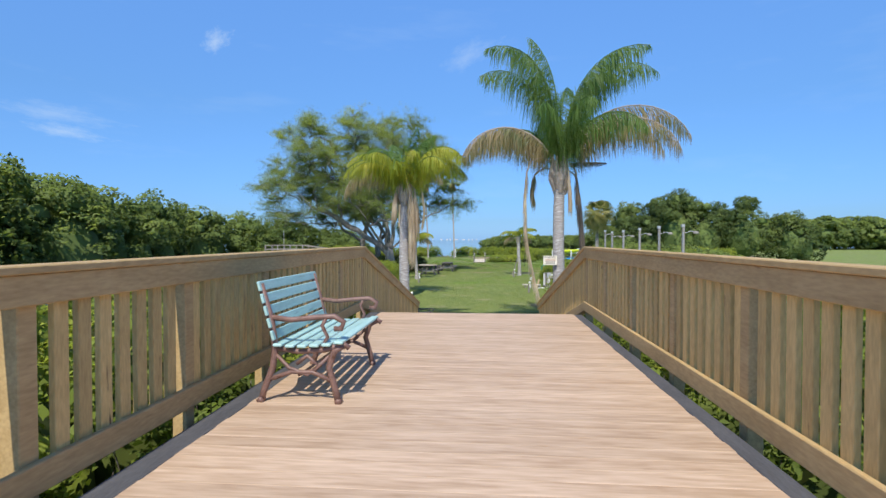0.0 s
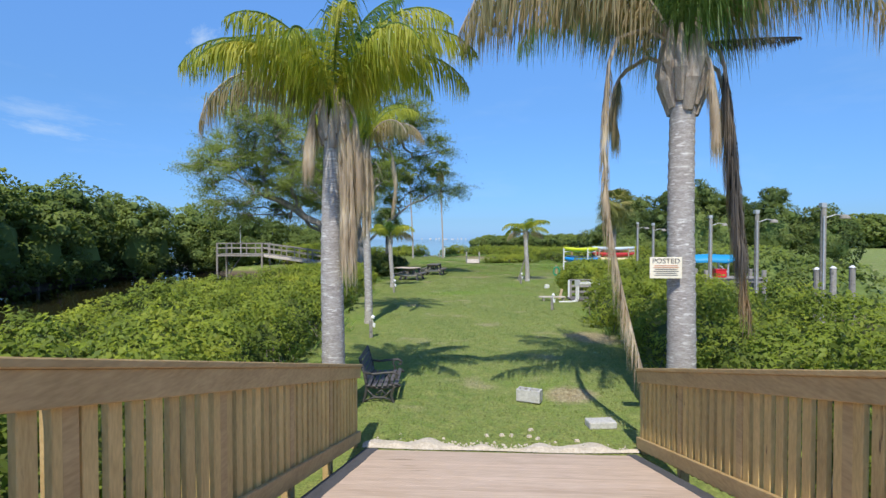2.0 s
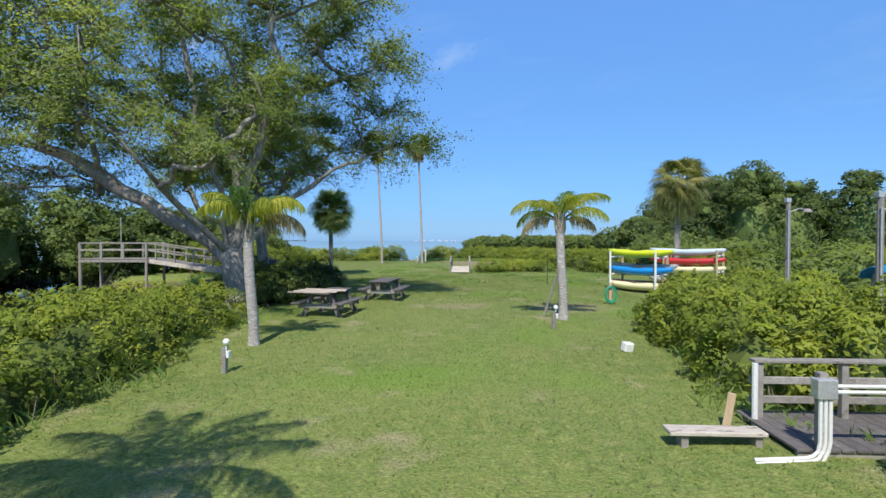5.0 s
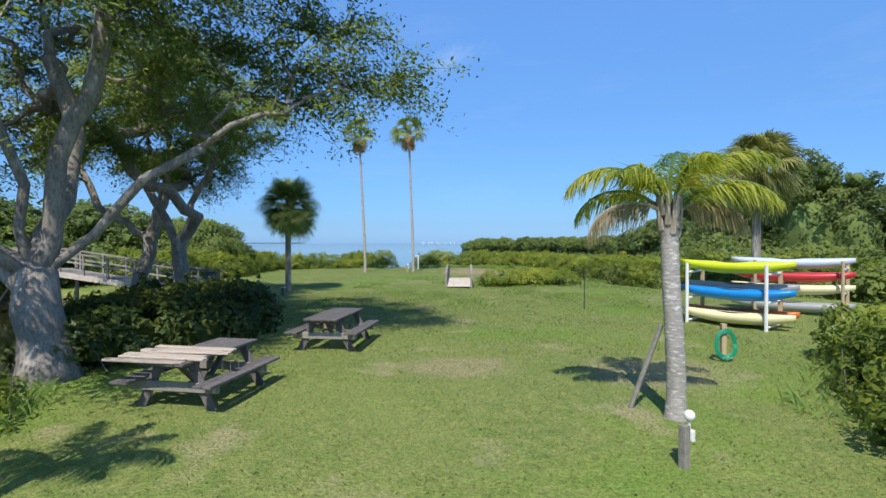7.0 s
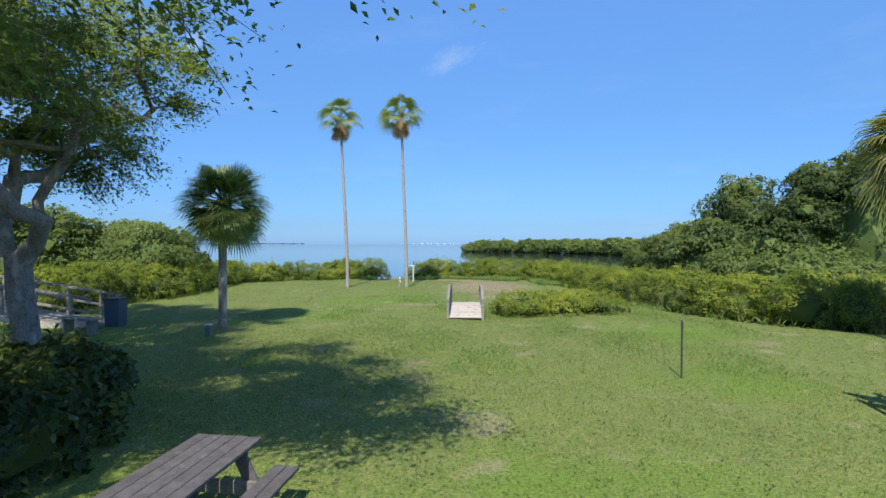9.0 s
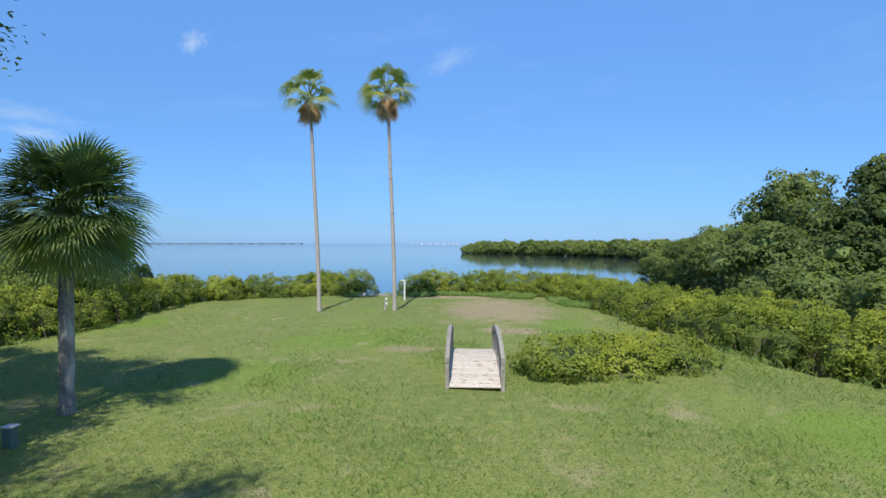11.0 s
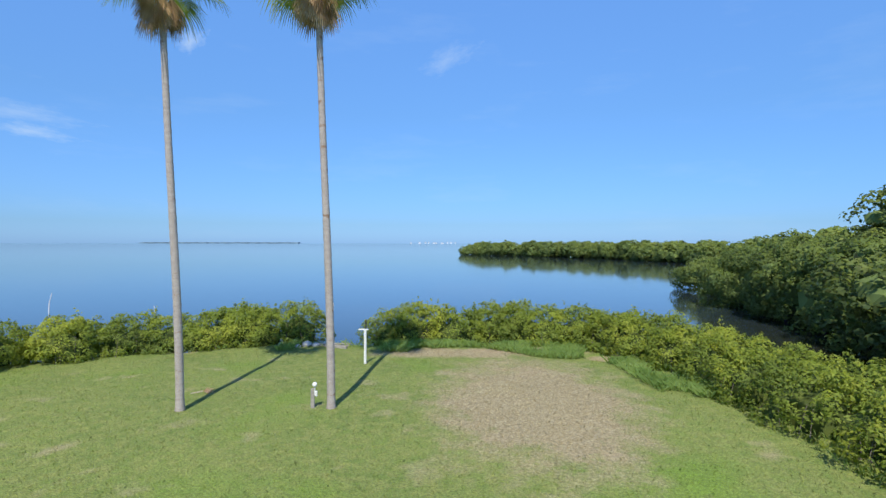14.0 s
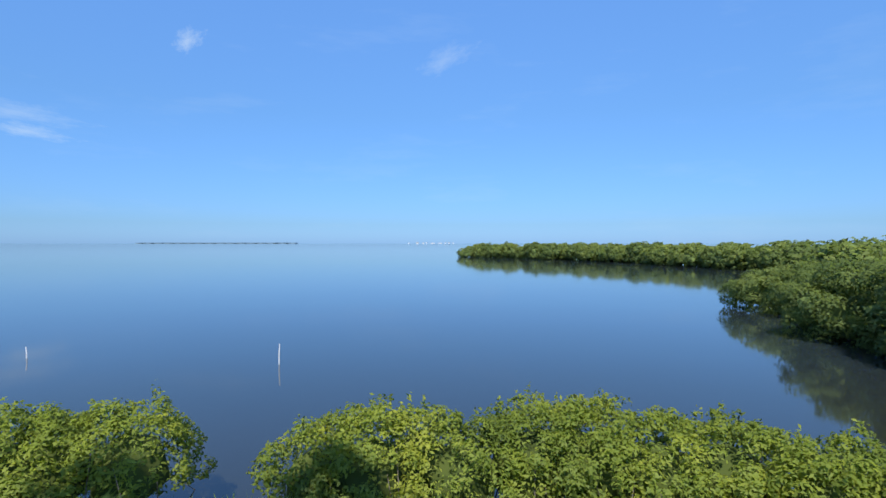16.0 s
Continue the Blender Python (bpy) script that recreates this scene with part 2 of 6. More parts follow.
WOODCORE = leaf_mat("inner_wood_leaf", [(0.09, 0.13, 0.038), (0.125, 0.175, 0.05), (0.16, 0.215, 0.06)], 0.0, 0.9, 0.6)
MANGDARK = leaf_mat("dark_mangrove_leaf", [(0.065, 0.10, 0.036), (0.095, 0.14, 0.044), (0.135, 0.18, 0.054), (0.19, 0.235, 0.07)], 0.36, 0.65, 0.16, 0.88)
# leaf green darkened to paint the shade inside hedges
SHADEF = leaf_mat("shaded_inner_leaf", [(0.045, 0.065, 0.016), (0.07, 0.095, 0.02), (0.105, 0.13, 0.026)], 0.0, 0.9, 0.9)
TREELEAF = leaf_mat("tree_leaf", [(0.15, 0.205, 0.06), (0.22, 0.28, 0.078), (0.31, 0.36, 0.10)], 0.5, 0.5, 0.35, 0.75)
PALMGREEN = leaf_mat("palm_leaf_green", [(0.085, 0.165, 0.045), (0.145, 0.235, 0.062), (0.21, 0.30, 0.09)], 0.4, 0.4, 1.5)
PALMYELLOW = leaf_mat("palm_leaf_yellow", [(0.21, 0.27, 0.04), (0.38, 0.40, 0.055), (0.54, 0.49, 0.11)], 0.45, 0.45, 1.5)
PALMDRY = leaf_mat("palm_leaf_dry", [(0.36, 0.27, 0.195), (0.52, 0.42, 0.32), (0.68, 0.59, 0.49)], 0.35, 0.8, 1.5)
# old dark fronds, and one dry frond coloured for its shadow side
PALMDARKDRY = leaf_mat("palm_leaf_old_and_shaded", [(0.07, 0.065, 0.062), (0.14, 0.12, 0.105), (0.22, 0.17, 0.12)], 0.15, 0.8, 1.5)
PALMRUST = leaf_mat("palm_leaf_rust", [(0.17, 0.20, 0.10), (0.33, 0.27, 0.16), (0.47, 0.35, 0.23)], 0.4, 0.6, 1.5)
FANGREEN = leaf_mat("fan_leaf", [(0.15, 0.205, 0.075), (0.235, 0.30, 0.11), (0.34, 0.39, 0.16)], 0.42, 0.45, 1.5)
FANTALL = leaf_mat("tall_fan_leaf", [(0.14, 0.20, 0.055), (0.25, 0.30, 0.08), (0.42, 0.40, 0.14)], 0.4, 0.45, 1.5)

FANOLIVE = leaf_mat("olive_fan_leaf", [(0.14, 0.165, 0.05), (0.25, 0.25, 0.08), (0.40, 0.35, 0.14)], 0.3, 0.5, 1.5)
FANDEAD = leaf_mat("dead_fan_leaf", [(0.24, 0.15, 0.085), (0.38, 0.26, 0.155), (0.52, 0.39, 0.26)], 0.3, 0.8, 1.5)
# leaf colours darkened to stand for the large tree's shade
SHRUBLEAF = leaf_mat("shaded_shrub_leaf", [(0.035, 0.06, 0.016), (0.055, 0.09, 0.02), (0.09, 0.125, 0.026), (0.16, 0.18, 0.03)], 0.22, 0.45, 0.6, 0.7)
OLDPLANK = mat("old_plank", (0.36, 0.29, 0.24), (0.56, 0.48, 0.41), 6.0, 0.9, 0.003, (1, 4, 4), vary=0.16, spot=((0.20, 0.16, 0.14), 4.0, 0.6))


def plain(name, c, rough=0.35):
    return mat(name, tuple(0.92 * v for v in c), tuple(min(1, 1.06 * v) for v in c), 3.0, rough, 0.0, spot=(tuple(0.75 * v for v in c), 6.0, 0.68))


def lawn_mat(name, blades):
    """Lawn by place: green with dry, worn and lush patches; the same mix on the soil sheet and the blades."""
    m = bpy.data.materials.new(name)
    m.use_nodes = True
    n, l = m.node_tree.nodes, m.node_tree.links
    bs, out = n["Principled BSDF"], n["Material Output"]
    bs.inputs["Roughness"].default_value = 0.75 if blades else 0.95
    g = n.new("ShaderNodeNewGeometry")
    pos = g.outputs["Position"]

    def noise_of(scale, detail=5.0):
        t = n.new("ShaderNodeTexNoise")
        t.inputs["Scale"].default_value, t.inputs["Detail"].default_value = scale, detail
        l.new(pos, t.inputs["Vector"])
        return t.outputs["Fac"]

    def ramp(f, a, b):
        r = n.new("ShaderNodeMapRange")
        r.inputs["From Min"].default_value, r.inputs["From Max"].default_value = a, b
        l.new(f, r.inputs["Value"])
        return r.outputs["Result"]

    def blend(f, a, b):
        x = n.new("ShaderNodeMixRGB")
        l.new(f, x.inputs["Fac"])
        for s, v in ((x.inputs["Color1"], a), (x.inputs["Color2"], b)):
            if isinstance(v, tuple):
                s.default_value = (*v, 1)
            else:
                l.new(v, s)
        return x.outputs["Color"]

    def maths(op, a, b):
        x = n.new("ShaderNodeMath")
        x.operation = op
        x.use_clamp = op == "MULTIPLY"
        for s, v in ((x.inputs[0], a), (x.inputs[1], b)):
            if isinstance(v, (int, float)):
                s.default_value = v
            else:
                l.new(v, s)
        return x.outputs[0]

    def patch(cx, cy, rx, ry):
        mp = n.new("ShaderNodeMapping")
        mp.vector_type = "TEXTURE"
        mp.inputs["Location"].default_value, mp.inputs["Scale"].default_value = (cx, cy, -1.4), (rx, ry, 8)
        l.new(pos, mp.inputs["Vector"])
        ln = n.new("ShaderNodeVectorMath")
        ln.operation = "LENGTH"
        l.new(mp.outputs["Vector"], ln.inputs[0])
        edge = maths("ADD", ln.outputs["Value"], maths("ADD", maths("MULTIPLY", noise_of(1.4, 6.0), 0.9), maths("MULTIPLY", maths("SUBTRACT", noise_of(9.0, 6.0), 0.5), 0.9)))
        return ramp(edge, 1.5, 1.05)

    k = 1.0 if blades else 0.85
    green = blend(ramp(noise_of(0.45), 0.35, 0.65), (0.165 * k, 0.24 * k, 0.045 * k), (0.215 * k, 0.285 * k, 0.06 * k))
    green = blend(ramp(noise_of(5.0), 0.35, 0.7), green, (0.28 * k, 0.315 * k, 0.085 * k))
    lush = maths("MULTIPLY", ramp(noise_of(0.22), 0.55, 0.68), 0.8)
    green = blend(lush, green, (0.19 * k, 0.31 * k, 0.035 * k))
    dry = maths("MULTIPLY", ramp(noise_of(0.8, 7.0), 0.60, 0.72), 0.75)
    col = blend(dry, green, (0.42 * k, 0.37 * k, 0.20 * k))
    for q in ((0.5, 67.8, 3.0, 5.2), (-1.6, 73.2, 3.6, 0.9), (1.2, 73.6, 2.6, 0.7), (0.6, 61.7, 1.2, 1.0), (3.7, 72.6, 0.8, 0.5), (-2.6, 58.4, 1.2, 0.6), (3.0, 38.9, 1.5, 1.2), (2.4, 21.0, 0.8, 0.9), (-0.6, 39.2, 1.2, 0.9), (0.9, 16.2, 0.5, 0.5)):
        col = blend(maths("MULTIPLY", patch(*q), 0.8 if q[1] > 60 or q[1] < 22 else 0.5), col, blend(ramp(noise_of(14.0, 6.0), 0.35, 0.65), (0.36 * k, 0.265 * k, 0.155 * k), (0.54 * k, 0.44 * k, 0.29 * k)))
    # tufts and blades: lighter and darker grain at two sizes
    grain = maths("ADD", maths("MULTIPLY", noise_of(22.0, 8.0), 0.55), maths("MULTIPLY", noise_of(75.0, 4.0), 0.45))
    tuft_value = n.new("ShaderNodeHueSaturation")
    span = n.new("ShaderNodeMapRange")
    span.inputs["From Min"].default_value, span.inputs["From Max"].default_value = 0.34, 0.66
    span.inputs["To Min"].default_value, span.inputs["To Max"].default_value = (0.8, 1.2) if blades else (0.52, 1.38)
    l.new(grain, span.inputs["Value"])
    l.new(span.outputs["Result"], tuft_value.inputs["Value"])
    l.new(col, tuft_value.inputs["Color"])
    col = tuft_value.outputs["Color"]
    if blades:
        hs = n.new("ShaderNodeHueSaturation")
        mr = n.new("ShaderNodeMapRange")
        mr.inputs["To Min"].default_value, mr.inputs["To Max"].default_value = 0.85, 1.35
        l.new(g.outputs["Random Per Island"], mr.inputs["Value"])
        l.new(mr.outputs["Result"], hs.inputs["Value"])
        l.new(col, hs.inputs["Color"])
        col = hs.outputs["Color"]
        tr = n.new("ShaderNodeBsdfTranslucent")
        mx = n.new("ShaderNodeMixShader")
        mx.inputs["Fac"].default_value = 0.5
        # blades shade as the soft nap of the lawn
        nap = n.new("ShaderNodeCombineXYZ")
        nap.inputs["Y"].default_value, nap.inputs["Z"].default_value = -0.25, 1.0
        l.new(nap.outputs["Vector"], bs.inputs["Normal"])
        l.new(col, tr.inputs["Color"])
        l.new(bs.outputs["BSDF"], mx.inputs[1])
        l.new(tr.outputs["BSDF"], mx.inputs[2])
        l.new(mx.outputs["Shader"], out.inputs["Surface"])
    else:
        # mud below the waterline
        sp = n.new("ShaderNodeSeparateXYZ")
        l.new(pos, sp.inputs["Vector"])
        col = blend(ramp(sp.outputs["Z"], -2.15, -2.4), col, (0.11, 0.085, 0.06))
        bp = n.new("ShaderNodeBump")
        bp.inputs["Strength"].default_value, bp.inputs["Distance"].default_value = 0.8, 0.05
        l.new(noise_of(30.0), bp.inputs["Height"])
        l.new(bp.outputs["Normal"], bs.inputs["Normal"])
    l.new(col, bs.inputs["Base Color"])
    return m


LAWN, BLADES = lawn_mat("lawn_soil", False), lawn_mat("grass_blades", True)
RAMPW = mat("bleached_deck_timber", (0.49, 0.36, 0.27), (0.66, 0.51, 0.41), 2.5, 0.8, 0.001, (0.3, 2.4, 2.4), vary=0.07, spot=((0.30, 0.21, 0.15), 4.0, 0.66), fine=14)

WATER = bpy.data.materials.new("bay_water")
WATER.use_nodes = True
_n, _l = WATER.node_tree.nodes, WATER.node_tree.links
_b = _n["Principled BSDF"]
_b.inputs["Base Color"].default_value = (0.012, 0.028, 0.055, 1)
_b.inputs["Roughness"].default_value = 0.06
_b.inputs["IOR"].default_value = 1.85
_g = _n.new("ShaderNodeNewGeometry")
# turbid brown-green in the creek and canal, blue out in the bay
_s = _n.new("ShaderNodeSeparateXYZ")
_l.new(_g.outputs["Position"], _s.inputs["Vector"])
_r = _n.new("ShaderNodeMapRange")
_r.inputs["From Min"].default_value, _r.inputs["From Max"].default_value = 76.0, 92.0
_l.new(_s.outputs["Y"], _r.inputs["Value"])
_m = _n.new("ShaderNodeMixRGB")
_m.inputs["Color1"].default_value, _m.inputs["Color2"].default_value = (0.024, 0.024, 0.012, 1), (0.026, 0.038, 0.048, 1)
_l.new(_r.outputs["Result"], _m.inputs["Fac"])
_l.new(_m.outputs["Color"], _b.inputs["Base Color"])
_w = _n.new("ShaderNodeTexNoise")
_w.inputs["Scale"].default_value, _w.inputs["Detail"].default_value = 0.8, 4.0
_p = _n.new("ShaderNodeBump")
_p.inputs["Strength"].default_value, _p.inputs["Distance"].default_value = 0.08, 0.02
_l.new(_g.outputs["Position"], _w.inputs["Vector"])
_l.new(_w.outputs["Fac"], _p.inputs["Height"])
_l.new(_p.outputs["Normal"], _b.inputs["Normal"])

# ---------------------------------------------------------------- mesh helpers
rng = np.random.default_rng(7)


class Shell:
    """Collects vertices and faces for one mesh."""

    def __init__(self):
        self.v, self.f = [], []

    def add(self, verts, faces):
        k = len(self.v)
        self.v.extend(tuple(p) for p in verts)
        self.f.extend(tuple(i + k for i in q) for q in faces)

    def box(self, c, s, m=None, taper=1.0):
        x, y, z = s[0] / 2, s[1] / 2, s[2] / 2
        vs = [Vector((sx * x * (taper if sz > 0 else 1), sy * y * (taper if sz > 0 else 1), sz * z)) for sz in (-1, 1) for sx, sy in ((-1, -1), (1, -1), (1, 1), (-1, 1))]
        if m is not None:
            vs = [m @ p for p in vs]
        self.add([p + Vector(c) for p in vs], [(3, 2, 1, 0), (4, 5, 6, 7), (0, 1, 5, 4), (1, 2, 6, 5), (2, 3, 7, 6), (3, 0, 4, 7)])

    def tube(self, pts, radii, n=8, caps=True):
        pts = [Vector(p) for p in pts]
        if isinstance(radii, (int, float)):
            radii = [radii] * len(pts)
        k = len(self.v)
        up = None
        for i, p in enumerate(pts):
            d = (pts[min(i + 1, len(pts) - 1)] - pts[max(i - 1, 0)]).normalized()
            if up is None:
                up = d.orthogonal().normalized()
            else:
                up = (up - d * up.dot(d)).normalized()
            si = d.cross(up)
            for j in range(n):
                a = 2 * math.pi * j / n
                self.v.append(tuple(p + (up * math.cos(a) + si * math.sin(a)) * radii[i]))
        for i in range(len(pts) - 1):
            for j in range(n):
                a, b = k + i * n + j, k + i * n + (j + 1) % n
                self.f.append((a, b, b + n, a + n))
        if caps:
            self.f.append(tuple(k + j for j in reversed(range(n))))
            self.f.append(tuple(k + (len(pts) - 1) * n + j for j in range(n)))

    def mesh(self, name, smooth=False):
        me = bpy.data.meshes.new(name)
        me.from_pydata(self.v, [], self.f)
        if smooth:
            me.polygons.foreach_set("use_smooth", [True] * len(me.polygons))
        me.update()
        return me


_boxes = {}


def bevelled(sx, sy, sz, b=0.006):
    """A box with chamfered edges, centred; alike boxes share a mesh."""
    key = (round(sx, 4), round(sy, 4), round(sz, 4), b)
    if key not in _boxes:
        bm = bmesh.new()
        bmesh.ops.create_cube(bm, size=1)
        bmesh.ops.scale(bm, vec=(sx, sy, sz), verts=bm.verts)
        bmesh.ops.bevel(bm, geom=bm.edges[:], offset=min(b, 0.3 * min(sx, sy, sz)), segments=1, affect="EDGES")
        me = bpy.data.meshes.new("box")
        bm.to_mesh(me)
        bm.free()
        _boxes[key] = me
    return _boxes[key]


def part(name, data, material, parent, label="", m=None):
    """One mesh object under a thing or a part."""
    if isinstance(data, Shell):
        data = data.mesh(name)
    if material is not None and not data.materials:
        data.materials.append(material)
    elif material is not None and data.materials[0] != material:
        data = data.copy()
        data.materials[0] = material
    ob = new(name, data)
    ob.parent = parent
    if m is not None:
        ob.matrix_basis = m
    if label:
        ob["label"] = label
    return ob


_tinted = {}


def board(name, size, material, parent, m, label="", b=0.006):
    """A bevelled board of its own material, sharing meshes between alike boards."""
    key = (tuple(round(v, 4) for v in size), b, material.name)
    if key not in _tinted:
        me = bevelled(*size, b).copy()
        me.materials.clear()
        me.materials.append(material)
        _tinted[key] = me
    return part(name, _tinted[key], None, parent, label, m)


def thing(name, at, label, category, group="", kind="", turn=0):
    ob = new(name)
    ob.matrix_basis = pose(*at, 0, 0, turn)
    return tagged(ob, label, category, group, kind)


def big_mesh(name, v, quads):
    """A mesh from arrays of vertices and four-sided faces."""
    me = bpy.data.meshes.new(name)
    nq = len(quads)
    me.vertices.add(len(v))
    me.vertices.foreach_set("co", np.asarray(v, dtype=np.float32).ravel())
    me.loops.add(nq * 4)
    me.loops.foreach_set("vertex_index", np.asarray(quads, dtype=np.int32).ravel())
    me.polygons.add(nq)
    me.polygons.foreach_set("loop_start", np.arange(nq, dtype=np.int32) * 4)
    me.polygons.foreach_set("loop_total", np.full(nq, 4, dtype=np.int32))
    me.update(calc_edges=True)
    return me


def leaves(name, p, nrm, size, ratio=0.45, wild=0.7, r=rng):
    """Kite-shaped folded leaves at the points p, facing more or less along nrm."""
    k = len(p)
    nn = nrm + r.normal(0, wild, (k, 3))
    nn /= np.linalg.norm(nn, axis=1)[:, None] + 1e-9
    t = r.normal(0, 1, (k, 3))
    t -= nn * np.sum(t * nn, axis=1)[:, None]
    t /= np.linalg.norm(t, axis=1)[:, None] + 1e-9
    s = np.cross(nn, t)
    ln = (size * r.uniform(0.65, 1.3, k))[:, None]
    w = ln * ratio * 0.5
    v = np.empty((k, 4, 3))
    v[:, 0] = p - t * ln * 0.5
    v[:, 1] = p + s * w + nn * w * 0.35
    v[:, 2] = p + t * ln * 0.5 - nn * ln * 0.1
    v[:, 3] = p - s * w + nn * w * 0.35
    return big_mesh(name, v.reshape(-1, 3), np.arange(k * 4).reshape(-1, 4))


def blob_points(blobs, density, r=rng, low=-0.55, depth=0.2, fuzz=0.06):
    """Points with normals over a heap of ellipsoids (x, y, z, rx, ry, rz), leaving out what lies inside others or below."""
    P, N = [], []
    B = np.array(blobs)
    for i, (x, y, z, rx, ry, rz) in enumerate(B):
        area = 4 * math.pi * ((rx * ry) ** 1.6 / 3 + (rx * rz) ** 1.6 / 3 + (ry * rz) ** 1.6 / 3) ** (1 / 1.6)
        k = max(8, int(area * density))
        d = r.normal(0, 1, (k, 3))
        d /= np.linalg.norm(d, axis=1)[:, None]
        d = d[d[:, 2] > low]
        # lumps, so that the outline is uneven
        ph = r.uniform(0, 6.28, 6)
        lump = 1 + 0.10 * np.sin(3.1 * d[:, 0] * 2 + ph[0]) * np.sin(3.7 * d[:, 1] * 2 + ph[1]) + 0.09 * np.sin(9 * d[:, 0] + ph[2]) * np.sin(8 * d[:, 1] + ph[3]) * np.sin(9 * d[:, 2] + ph[4])
        sc = lump * (1 - depth * r.random(len(d)) ** 2 + fuzz * np.abs(r.normal(0, 1, len(d))))
        p = d * np.array([rx, ry, rz]) * sc[:, None] + np.array([x, y, z])
        n = d / np.array([rx, ry, rz])
        n /= np.linalg.norm(n, axis=1)[:, None]
        near = [j for j in range(len(B)) if j != i and abs(B[j, 0] - x) < B[j, 3] + rx and abs(B[j, 1] - y) < B[j, 4] + ry]
        keep = np.ones(len(p), bool)
        for j in near:
            q = (p - B[j, :3]) / (B[j, 3:] * 0.84)
            keep &= np.sum(q * q, axis=1) > 1
        P.append(p[keep])
        N.append(n[keep])
    return np.concatenate(P), np.concatenate(N)


_ico = {}


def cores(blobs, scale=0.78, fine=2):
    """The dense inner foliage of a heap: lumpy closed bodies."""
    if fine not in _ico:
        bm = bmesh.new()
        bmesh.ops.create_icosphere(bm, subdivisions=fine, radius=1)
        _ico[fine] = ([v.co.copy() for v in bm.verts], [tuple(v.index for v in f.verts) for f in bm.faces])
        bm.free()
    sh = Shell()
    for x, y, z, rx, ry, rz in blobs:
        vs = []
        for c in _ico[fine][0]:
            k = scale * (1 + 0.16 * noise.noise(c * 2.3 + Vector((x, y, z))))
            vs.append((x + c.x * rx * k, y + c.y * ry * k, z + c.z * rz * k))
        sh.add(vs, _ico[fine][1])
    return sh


def heap_along(line, r):
    """Ellipsoids along a line of (x, y, half width, top z, foot z)."""
    out = []
    for (x0, y0, w0, t0, f0), (x1, y1, w1, t1, f1) in zip(line, line[1:]):
        n = max(1, int(math.hypot(x1 - x0, y1 - y0) / 0.75))
        for k in range(n):
            s = (k + r.random()) / n
            w, top, foot = w0 + (w1 - w0) * s, t0 + (t1 - t0) * s, f0 + (f1 - f0) * s
            rows = max(1, int(w * 2 / 1.3))
            for q in range(rows):
                off = (-1 + (2 * q + 1) / rows) * w if rows > 1 else 0
                h = (top - foot) * r.uniform(0.88, 1.04)
                rad = max(w / rows, 0.55) * r.uniform(1.0, 1.35)
                dx, dy = x1 - x0, y1 - y0
                ln = math.hypot(dx, dy)
                cx, cy = x0 + dx * s - dy / ln * off, y0 + dy * s + dx / ln * off
                out.append((cx + r.normal(0, 0.12), cy + r.normal(0, 0.12), foot + h * 0.5, rad, rad, h * 0.55))
    return out


def tuft(name, p, nrm, nap, tone, size, ratio, wild, r):
    """Leaves that carry the normal and the tone of the clump they belong to."""
    me = leaves(name, p, nrm, size, ratio, wild, r)
    nap = nap / (np.linalg.norm(nap, axis=1)[:, None] + 1e-9)
    me.attributes.new("nap", "FLOAT_VECTOR", "POINT").data.foreach_set("vector", np.repeat(nap, 4, axis=0).astype(np.float32).ravel())
    me.attributes.new("tone", "FLOAT", "POINT").data.foreach_set("value", np.repeat(tone, 4).astype(np.float32))
    return me


def heads(p, n, radius, count, r, up=0.45, flat=0.8):
    """Leafy heads round the points p: positions, facings, clump normals and tones of their leaves."""
    k = len(p)
    rad = r.uniform(*radius, k)
    tone = r.normal(0, 0.11, k)
    m = np.maximum(6, (count * (rad / np.mean(radius)) ** 2).astype(int))
    i = np.repeat(np.arange(k), m)
    d = r.normal(0, 1, (len(i), 3)) + 0.75 * n[i] + np.array([0, 0, up])
    d /= np.linalg.norm(d, axis=1)[:, None]
    q = p[i] + d * (rad[i] * r.uniform(0.35, 1.08, len(i)) ** 0.6)[:, None] * np.array([1, 1, flat])
    nap = 0.75 * d + 0.55 * n[i] + np.array([0, 0, 0.25])
    return q, 0.6 * d + np.array([0, 0, 0.5]), nap, tone[i] + r.normal(0, 0.05, len(i))


